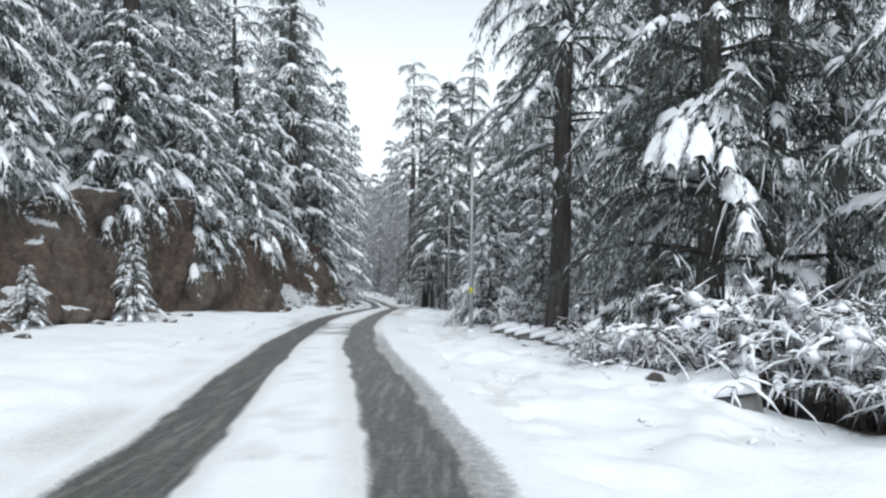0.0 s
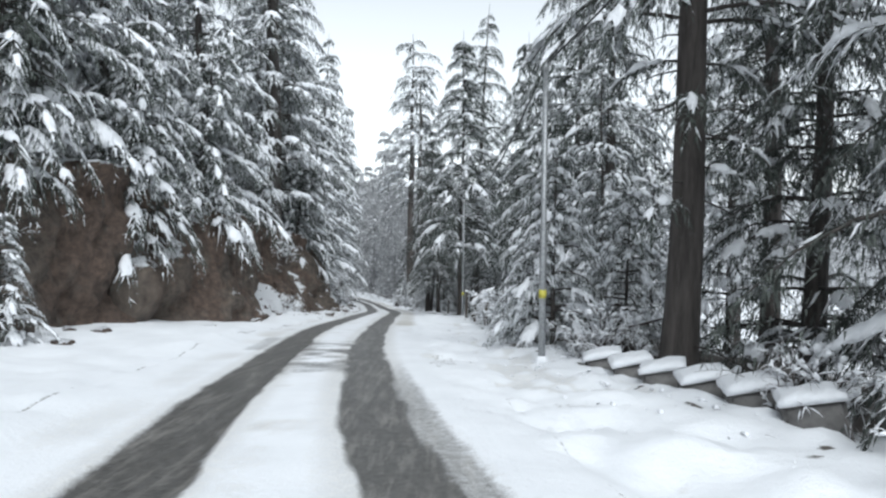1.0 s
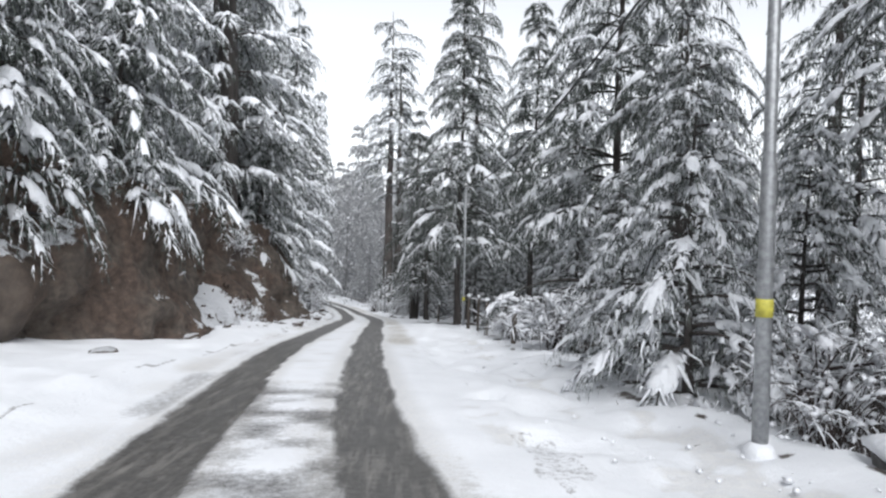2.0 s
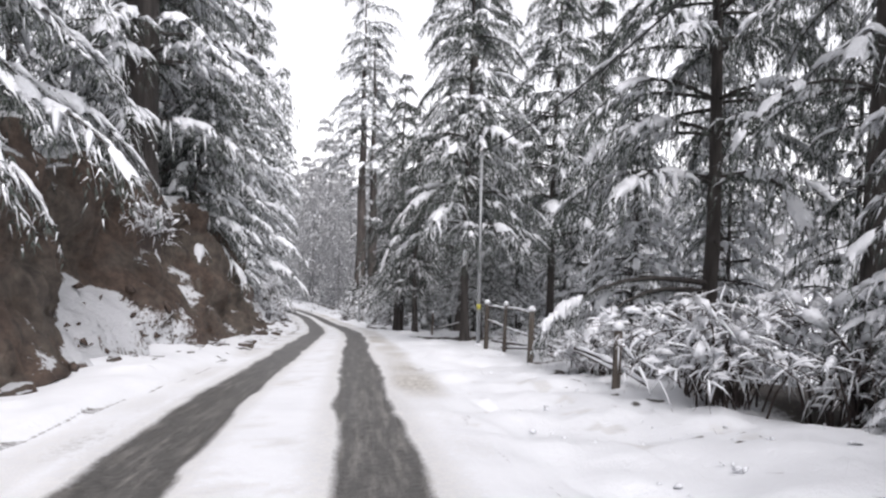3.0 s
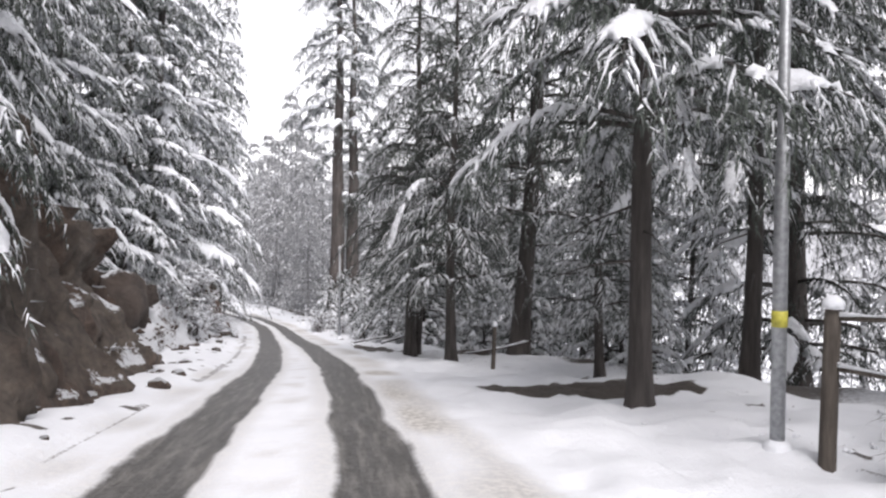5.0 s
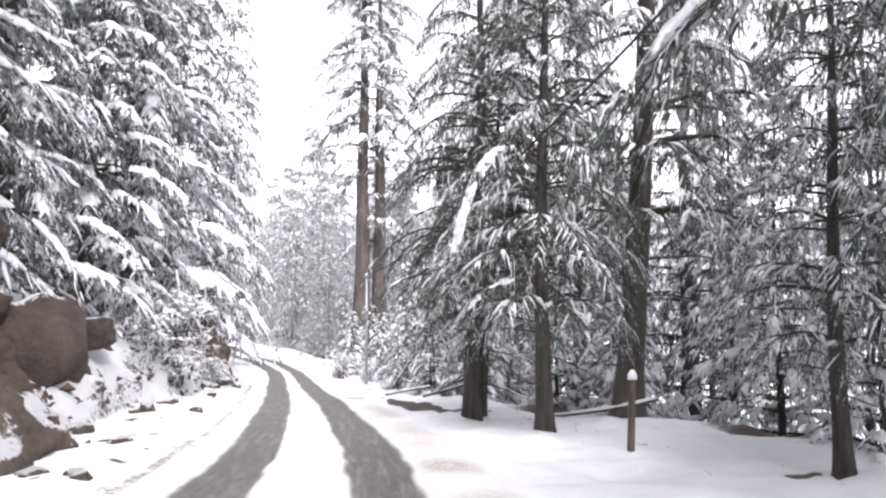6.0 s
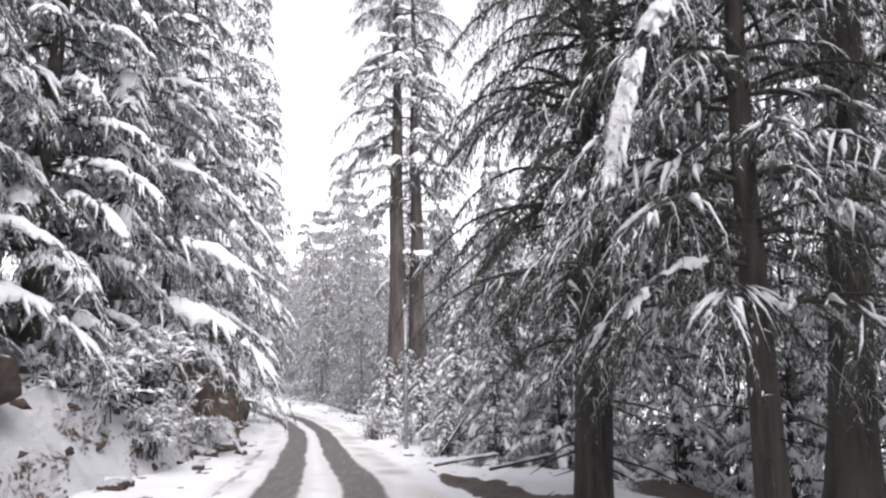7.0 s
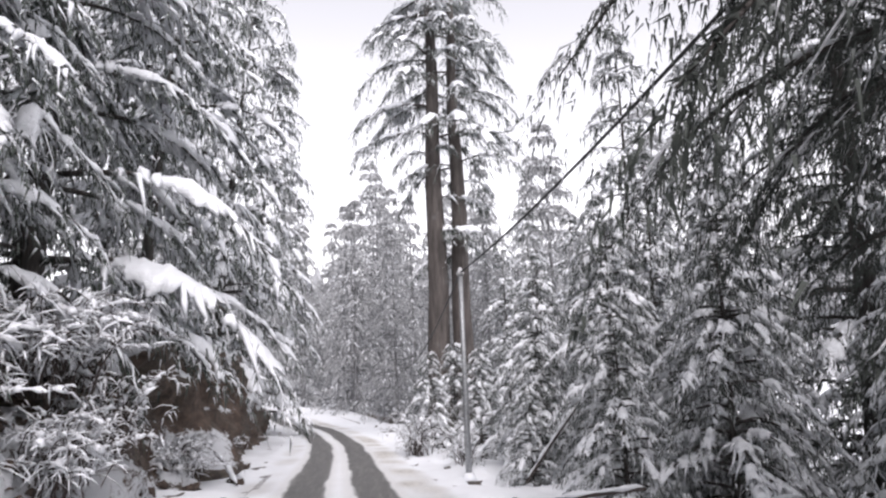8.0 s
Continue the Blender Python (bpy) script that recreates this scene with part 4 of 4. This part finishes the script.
# ------------------------------------------------------------------ shrubs
def shrub(name, seed, radius, height, stems=34, twigs=7, snowy=0.8, puff=1.0, arch=0.9, thick=0.012):
    """Arching bare stems and fine twigs, each with a thin ridge of snow, and thicker loads where they cross."""
    rng = np.random.default_rng(seed)
    root = new(name)
    Z = np.array([0, 0, 1.0])
    pieces, fine, thickly, caps = [], [], [], []
    for _ in range(stems):
        a, reach = rng.uniform(0, 6.283), radius * rng.uniform(0.25, 1.05)
        d = np.array([math.cos(a), math.sin(a), 0.0])
        h = height * rng.uniform(0.5, 1.12)
        b0 = np.array([rng.normal(), rng.normal(), 0]) * 0.16 * radius
        curl = np.array([-d[1], d[0], 0]) * rng.normal(scale=0.3) * reach
        kink = rng.normal(scale=0.05, size=3) * radius

        def stem(v):
            v = np.asarray(v, float)[..., None]
            return b0 + d * reach * v ** 1.3 + curl * v * v + kink * np.sin(7.0 * v + a) * v + Z * h * (2.0 * v - (1.0 + arch * 0.45) * v * v)

        pieces.append(tube(stem(np.linspace(0, 1, 7)), [thick * k for k in (1, 0.9, 0.75, 0.6, 0.45, 0.3, 0.15)], 4, False))
        if rng.random() < snowy:
            for t0 in rng.uniform(0.25, 0.85, 2):
                w = puff * 0.026 * rng.uniform(0.4, 1.7, 5) * np.array([0.8, 1.0, 1.1, 1.0, 0.7])
                thickly.append((stem(np.linspace(t0, min(1.0, t0 + rng.uniform(0.1, 0.28)), 7)) + Z * 0.01 + rng.normal(scale=0.008, size=(7, 3)), w, w * 0.9))
            tq = rng.uniform(0.4, 0.95, 2)
            w = puff * 0.09 * rng.uniform(0.3, 1.3, 2) * (rng.random(2) < 0.7)
            caps.append((stem(tq) + Z * 0.015, stem(tq + 0.04) - stem(tq), w * 1.6, w, w * 0.7))
        for _ in range(twigs):
            v0 = rng.uniform(0.2, 1.0)
            p = stem(np.array(v0))
            t = d * rng.uniform(0.0, 1) + np.array([-d[1], d[0], 0]) * rng.normal() * 0.9
            l = radius * rng.uniform(0.06, 0.24)
            up, dip = rng.uniform(-0.2, 1.4), rng.uniform(0.2, 1.6)
            q = np.array([p + t * l * k + Z * l * (up * k - dip * k * k) for k in (0, 0.35, 0.7, 1.0)])
            pieces.append(tube(q, [thick * 0.4, thick * 0.3, thick * 0.22, thick * 0.1], 3, False))
            if rng.random() < snowy * 0.75:
                w = puff * 0.010 * rng.uniform(0.5, 1.6) * np.array([1.0, 0.8])
                fine.append((q + Z * 0.006, w, w))
    vs, fs = join(pieces)
    tagged(part("brushwood", mesh_from("brushwood", vs, fs, M_TWIG, True), root), kind="stuff")
    loads = [beads(*(np.concatenate(c) for c in zip(*caps)), rng)] + [snow_caps(*(np.stack(c) for c in zip(*k)), rng, 0.3) for k in (fine, thickly)]
    shift = np.cumsum([0] + [len(v) for v, _ in loads])
    vs, fs = np.concatenate([v for v, _ in loads]), np.concatenate([f + o for (_, f), o in zip(loads, shift)])
    tagged(part("snow_load", mesh_from("snow_load", vs, fs, M_SNOW, True), root, "fresh white snow"), kind="stuff")
    return root


ob = tagged(shrub("snowy_shrub", 5, 1.2, 1.35, stems=60, twigs=20, puff=1.0, snowy=0.85), "bare shrub bowed to the ground under thick snow", "shrub", "snowy shrubs at the roadside")
plant(ob, [(2.1, 28.0, 0, 1.3), (3.5, 27.0, 80, 1.5), (4.5, 9.0, 40, 1.6), (3.2, 9.6, 200, 0.8), (5.9, 8.2, 100, 1.5), (2.6, 10.6, 20, 0.55), (1.6, 31.2, 300, 0.75), (5.2, 6.7, 150, 1.1), (2.5, 31.5, 120, 0.9),
           (-8.0, 61.6, 10, 0.8), (-9.0, 12.4, 90, 0.7), (-7.9, 57.1, 120, 0.9, 0, False, -0.3), (-8.3, 57.9, 60, 1.2, 0, False, -1.5), (-8.5, 56.0, 10, 1.1, 0, False, -0.9)])
ob = tagged(shrub("twiggy_shrub", 9, 1.0, 1.2, stems=34, twigs=12, puff=0.75, snowy=0.75, arch=0.5, thick=0.009), "thin twiggy shrub frosted with snow", "shrub", "twiggy shrubs")
plant(ob, [(-7.2, 36.9, 0, 0.9), (-6.95, 34.2, 70, 0.9, 15, False, -2.0), (2.6, 19.2, 50, 1.3), (2.2, 18.4, 130, 0.9), (-3.6, 68.5, 90, 1.2), (-2.6, 64.2, 20, 0.8), (-8.9, 19.3, 60, 0.6), (-6.9, 45.4, 160, 0.6), (-8.1, 61.5, 200, 0.9),
           (-8.6, 27.6, 0, 1.0), (-7.9, 33.2, 90, 0.9), (-7.6, 40.0, 200, 0.9), (-7.9, 43.4, 250, 1.0), (-10.2, 20.0, 10, 1.1), (-10.6, 16.6, 300, 1.2),
           (3.0, 13.4, 240, 0.9), (-7.7, 58.4, 40, 1.1, 8, False, ground_at(-7.7, 58.4) + 5.5), (-7.6, 57.2, 130, 0.8, 8, False, ground_at(-7.6, 57.2) + 5.6), (1.5, 37.6, 10, 0.6), (1.9, 34.6, 60, 0.9), (-8.3, 65.0, 300, 0.8)])


# ------------------------------------------------------------------ rocks
def rock_mesh(seed, squash=0.7):
    bm = bmesh.new()
    bmesh.ops.create_icosphere(bm, subdivisions=3, radius=0.5)
    off = Vector((seed * 3.7, seed * 1.9, 0))
    for v in bm.verts:
        n = noise.fractal(v.co * 1.7 + off, 1.0, 2.0, 4)
        c = noise.cell(v.co * 2.1 + off)
        v.co *= 1 + 0.38 * n + 0.10 * c
        v.co.z *= squash
    me = bpy.data.meshes.new("rock")
    bm.to_mesh(me)
    bm.free()
    me.polygons.foreach_set("use_smooth", [True] * len(me.polygons))
    me.materials.append(M_BANK)
    return me


ROCKS = [rock_mesh(k) for k in range(5)]
BOULDERS = [rock_mesh(k + 40, 0.85) for k in range(5)]
for me in BOULDERS:
    me.materials[0] = M_BOULDER
OUTCROPS = [rock_mesh(k + 20, 0.9) for k in range(3)]
for me in OUTCROPS:
    me.materials[0] = M_ROCK


def rock(name, k, x, y, size, label, group="", turn=0.0, lift=0.1, stretch=(1, 1, 1)):
    ob = new(name, (BOULDERS if name == "boulder" and not group else ROCKS)[k % 5])
    ob.matrix_world = pose(x, y, ground_at(x, y) + lift * size, 0, 0, turn) @ Matrix.Diagonal((size * stretch[0], size * stretch[1], size * stretch[2], 1))
    tagged(ob, label, "rock", group)


rock("boulder", 0, -8.25, 50.3, 2.3, "large brown boulder capped with snow at the bank's foot", turn=40, lift=0.36, stretch=(0.8, 0.95, 1.05))
rock("boulder", 1, -8.07, 52.5, 0.68, "brown boulder lying in snow at the bank's foot", turn=10, lift=2.25)
for k, (y, dx, z, size, sx) in enumerate(((24.6, -0.35, 1.1, 2.3, 0.6), (38.8, -0.8, 1.5, 1.7, 0.5),
                                         (41.6, -0.25, 0.6, 1.5, 0.6), (44.9, -0.75, 1.1, 1.3, 0.5), (18.6, -0.5, 1.0, 2.2, 0.5))):
    ob = new("rock_outcrop", OUTCROPS[k % 3])
    ob.matrix_world = pose(float(at(S_BANK, y)) + dx, y, float(at(S_SLOPE, y)) + z, 12 * math.sin(k * 2.0), 10, 40 * k) @ Matrix.Diagonal((size * sx, size, size, 1))
    tagged(ob, "rounded brown rock standing out of the earth bank", "rock", "rocks in the bank")
for k, (x, y, size, lift) in enumerate(((-9.2, 14.6, 1.5, 0.2), (-8.7, 15.7, 0.9, 0.15), (-9.4, 17.0, 1.3, 0.3), (-8.9, 13.0, 1.0, 0.1))):
    rock("boulder", k + 1, x, y, size, "dark boulder under a thick cover of snow", "boulders below the bank", 50.0 * k, lift)
rr = random.Random(12)
for k in range(46):
    y = rr.uniform(27, 66)
    x = float(at(S_BANK, y)) + rr.uniform(0.15, 1.2)
    rock("stone", k, x, y, rr.uniform(0.14, 0.42), "brown stone half buried in snow", "stones at the bank's foot", rr.uniform(0, 360), rr.uniform(0.0, 0.25))
for k in range(14):
    y = rr.uniform(9, 27)
    x = float(at(S_BANK, y)) + rr.uniform(0.5, 2.8)
    rock("stone", k + 2, x, y, rr.uniform(0.18, 0.5), "dark stone half buried in snow", "stones on the verge", rr.uniform(0, 360), 0.05)


# ------------------------------------------------------------------ poles and cable
def disc_tube(name, pts, radii, material, parent, sides=12, label=""):
    vs, fs = tube(pts, radii, sides)
    return part(name, mesh_from(name, vs, fs, material, True), parent, label)


def utility_pole(x, y, top, band=1.15):
    z = ground_at(x, y)
    root = new("utility_pole")
    root.matrix_world = pose(x, y, z)
    h = top - z
    disc_tube("shaft", [(0, 0, -0.4), (0, 0, h * 0.45), (0, 0, h * 0.46), (0, 0, h - 0.05)], [0.062, 0.06, 0.048, 0.045], M_STEEL, root)
    if band:
        disc_tube("painted_band", [(0, 0, band - 0.07), (0, 0, band + 0.07)], [0.066, 0.066], M_YELLOW, root, label="faded yellow painted band")
    disc_tube("insulator", [(0, 0, h - 0.06), (0, 0, h - 0.02), (0, 0, h + 0.03), (0, 0, h + 0.1)], [0.05, 0.085, 0.05, 0.03], M_CERAMIC, root, label="small pale insulator")
    disc_tube("foot_snow", [(0, 0, -0.05), (0, 0, 0.06), (0, 0, 0.1)], [0.15, 0.11, 0.07], M_SNOW, root)
    tagged(root, "thin grey steel pole standing in the snow", "pole", "poles along the road")
    return Vector((x, y, top))


tops = [Vector((3.4, -6.0, 6.6)), utility_pole(0.98, 17.7, 3.05), utility_pole(0.8, 38.6, 1.48), utility_pole(-2.7, 62.0, -2.87, 0), Vector((-4.9, 88.0, -5.6))]
for a, b in zip(tops, tops[1:]):
    n = 22
    sag = 0.032 * (b - a).length
    pts = [a.lerp(b, k / n) - Vector((0, 0, 4 * sag * (k / n) * (1 - k / n))) for k in range(n + 1)]
    vs, fs = tube(pts, [0.017] * (n + 1), 5, False)
    tagged(new("overhead_cable", mesh_from("overhead_cable", vs, fs, M_CABLE, True)), "thin dark cable strung between the poles", "cable", "cable spans")


# ------------------------------------------------------------------ parapet blocks
def block_mesh(seed):
    """A rough hewn block, 0.62 by 0.55 by 0.6 m, standing on z = 0."""
    bm = bmesh.new()
    bmesh.ops.create_cube(bm, size=1.0)
    bmesh.ops.bevel(bm, geom=bm.edges[:], offset=0.09, segments=2, affect="EDGES")
    bmesh.ops.subdivide_edges(bm, edges=bm.edges[:], cuts=1, use_grid_fill=True)
    for v in bm.verts:
        v.co += Vector((1, 1, 1)) * 0.03 * noise.noise(v.co * 3 + Vector((seed * 5.1, 0, 0)))
        v.co = Vector((v.co.x * 0.62, v.co.y * 0.55, v.co.z * 0.6 + 0.3))
    me = bpy.data.meshes.new("stone_block")
    bm.to_mesh(me)
    bm.free()
    me.materials.append(M_STONE)
    me.polygons.foreach_set("use_smooth", [True] * len(me.polygons))
    return me


def cap_mesh(seed):
    """The slab of snow on a block."""
    bm = bmesh.new()
    bmesh.ops.create_grid(bm, x_segments=8, y_segments=8, size=0.5)
    top = [v for v in bm.verts]
    out = bmesh.ops.extrude_face_region(bm, geom=bm.faces[:])
    up = {g for g in out["geom"] if isinstance(g, bmesh.types.BMVert)}
    for v in bm.verts:
        r = max(abs(v.co.x), abs(v.co.y)) * 2
        if v in up:
            v.co.z = 0.12 * (1 - 0.45 * r ** 4) + 0.03 * noise.noise(Vector((v.co.x * 4 + seed * 3, v.co.y * 4, seed)))
        v.co.x *= 0.66 + 0.05 * noise.noise(Vector((v.co.y * 4, seed, 1)))
        v.co.y *= 0.60
    bmesh.ops.recalc_face_normals(bm, faces=bm.faces[:])
    me = bpy.data.meshes.new("snow_cap")
    bm.to_mesh(me)
    bm.free()
    me.materials.append(M_SNOW)
    me.polygons.foreach_set("use_smooth", [True] * len(me.polygons))
    return me


BLOCKS, CAPS = [block_mesh(k) for k in range(3)], [cap_mesh(k) for k in range(3)]


def parapet_block(x, y, top, k, turn, tilt=9, scale=1.0):
    root = new("parapet_block")
    root.matrix_world = pose(x, y, top - 0.6 * scale, 0, -tilt, turn) @ Matrix.Scale(scale, 4)
    part("stone_block", BLOCKS[k % 3], root)
    cap = part("snow_cap", CAPS[k % 3], root, "slab of fresh snow")
    cap.location = (0, 0, 0.59)
    tagged(root, "dark stone parapet block under a slab of snow", "block", "parapet blocks along the verge")


for k in range(6):
    parapet_block(1.98 + 0.2 * k, 17.1 - 0.8 * k, -1.70 + 0.075 * k, k, -15 + 7 * math.sin(k * 2.3), 13, 0.92)
parapet_block(3.7, 8.0, -1.02, 1, -24, 14, 1.6)


# ------------------------------------------------------------------ fence
def stick(name, a, b, r0, r1, material, parent, snow=0.0, label="", bend=0.03, seed=0):
    a, b = Vector(a), Vector(b)
    n = 6
    off = Vector((noise.noise(a * 2.1), noise.noise(a * 1.3 + Vector((5, 0, 0))), noise.noise(a * 1.7 + Vector((0, 9, 0)))))
    pts = [a.lerp(b, k / n) + off * bend * (b - a).length * math.sin(math.pi * k / n) for k in range(n + 1)]
    vs, fs = tube(pts, [r0 + (r1 - r0) * k / n for k in range(n + 1)], 7)
    ob = part(name, mesh_from(name, vs, fs, material, True), parent, label)
    if snow:
        rng = np.random.default_rng(seed)
        cv = np.array([[p.x, p.y, p.z + (r0 + r1) / 2 + snow * 0.15] for p in pts])
        cv = np.concatenate([cv[i] * (1 - f) + cv[i + 1] * f for i in range(n) for f in (np.array([0.0]), np.array([0.5]))] + [cv[-1]]).reshape(-1, 3)
        w = snow * rng.uniform(0.45, 1.4, (1, len(cv) - 2))
        v, fc = snow_caps(cv[None], w, w * 0.9, rng)
        part("snow_cap", mesh_from("snow_cap", v, fc, M_SNOW, True), ob, "ridge of fresh snow")
    return ob


fence = new("wooden_fence")
posts = [(0.95, 38.2, -2.85, 0.07), (1.13, 36.6, -2.72, 0.05), (1.0, 33.5, -2.5, 0.07), (1.05, 28.9, -2.22, 0.065)]
heads = []
for k, (x, y, top, r) in enumerate(posts):
    z = ground_at(x, y)
    h = top - z
    post = stick("post", (x, y, z - 0.3), (x + 0.03, y, z + h), r, r * 0.9, M_POST, fence, bend=0.01)
    vs, fs = tube([(x + 0.03, y, z + h - 0.01), (x + 0.03, y, z + h + 0.05), (x + 0.03, y, z + h + 0.1)], [r * 1.25, r * 1.2, r * 0.5], 9)
    part("snow_cap", mesh_from("snow_cap", vs, fs, M_SNOW, True), post, "cap of fresh snow")
    heads.append((x, y, z + h))
for k, (a, b) in enumerate(zip(heads, heads[1:])):
    for fall_a, fall_b in (((0.10, 0.12), (0.5, 0.6)), ((0.10, 0.10), (0.6, 0.55)), ((0.45, 0.62),))[k]:
        stick("rail", (a[0] + 0.05, a[1] + 0.1, a[2] - fall_a), (b[0] + 0.05, b[1] - 0.1, b[2] - fall_b), 0.021, 0.014, M_POST, fence, 0.034, bend=0.05, seed=k)
tagged(fence, "rough wooden fence of posts and rails topped with snow", "fence")

# loose poles and fallen branches beside the fence and under the trees
LOOSE = [((1.0, 37.6), (0.25, 0.55), (2.6, 35.2), (0.05, 0.1)), ((1.2, 36.9), (0.1, 0.1), (2.9, 33.9), (0.3, 0.1)), ((1.3, 34.4), (0.5, 0.1), (1.7, 31.0), (0.05, 0.1)),
         ((1.1, 30.9), (0.45, 0.1), (1.3, 28.4), (0.1, 0.1)), ((0.5, 51.0), (0.05, 0.1), (1.9, 49.4), (0.45, 0.1)), ((-1.3, 56.3), (0.1, 0.1), (-0.5, 54.6), (0.5, 0.1)),
         ((-1.9, 60.2), (0.05, 0.1), (-1.2, 59.4), (1.2, 0.1)), ((-2.2, 58.2), (0.05, 0.1), (-1.0, 57.0), (0.25, 0.1)), ((-7.6, 62.6), (0.5, 0.1), (-6.9, 61.6), (0.02, 0.1)), ((2.4, 20.2), (0.3, 0), (3.6, 19.0), (1.3, 0))]
for k, (p, (pz, _), q, (qz, _)) in enumerate(LOOSE):
    a, b = (p[0], p[1], ground_at(*p) + pz), (q[0], q[1], ground_at(*q) + qz)
    ob = stick("fallen_branch", a, b, 0.03, 0.016, M_TWIG, None, 0.04, seed=k + 20, bend=0.05)
    tagged(ob, "fallen bare branch with a ridge of snow", "branch", "fallen branches")

for x, y, h in ((0.35, 47.0, 0.9),):
    z = ground_at(x, y)
    stump = new("wooden_post")
    stump.matrix_world = pose(x, y, z)
    body = stick("shaft", (0, 0, -0.3), (0.04, 0, h), 0.05, 0.045, M_POST, stump, bend=0.01)
    vs, fs = tube([(0.04, 0, h - 0.01), (0.04, 0, h + 0.05), (0.04, 0, h + 0.11)], [0.062, 0.058, 0.025], 9)
    part("snow_cap", mesh_from("snow_cap", vs, fs, M_SNOW, True), stump, "cap of fresh snow")
    tagged(stump, "weathered wooden post capped with snow under the trees", "post")


# ------------------------------------------------------------------ loose snow and litter on the right verge
def scatter_verge():
    rng = np.random.default_rng(99)
    n = 600
    y = rng.uniform(5, 40, n)
    edge, tr = at(S_EDGE, y), at(S_R, y)
    x = np.clip(edge + rng.normal(scale=0.75, size=n) - 0.35, tr + 0.75, edge + 1.2)
    z = ground_height(x, y)
    size = 0.012 + 0.03 * rng.random(n) ** 3
    v, f = beads(np.stack([x, y, z + size * 0.2], 1), rng.normal(size=(n, 3)) * np.array([1, 1, 0.15]), size * 1.3, size, size * 0.8, rng)
    tagged(new("snow_clods", mesh_from("snow_clods", v, f, M_SNOW, True)), "small clods of snow fallen from the boughs", "snow", kind="stuff")
    n = 300
    y = rng.uniform(5, 58, n)
    edge, tr = at(S_EDGE, y), at(S_R, y)
    x = np.maximum(edge + rng.normal(scale=0.7, size=n), tr + 2.0)
    z = ground_height(x, y) + 0.012
    v, f, _ = sprays(np.stack([x, y, z], 1), rng.normal(size=(n, 3)) * np.array([1, 1, 0.12]), rng.uniform(0.06, 0.22, n), rng.uniform(0.004, 0.011, n), np.zeros(n), rng)
    tagged(new("fallen_twigs", mesh_from("fallen_twigs", v, f, M_TWIG)), "dark twigs fallen on the snow under the trees", "twigs", kind="stuff")


scatter_verge()
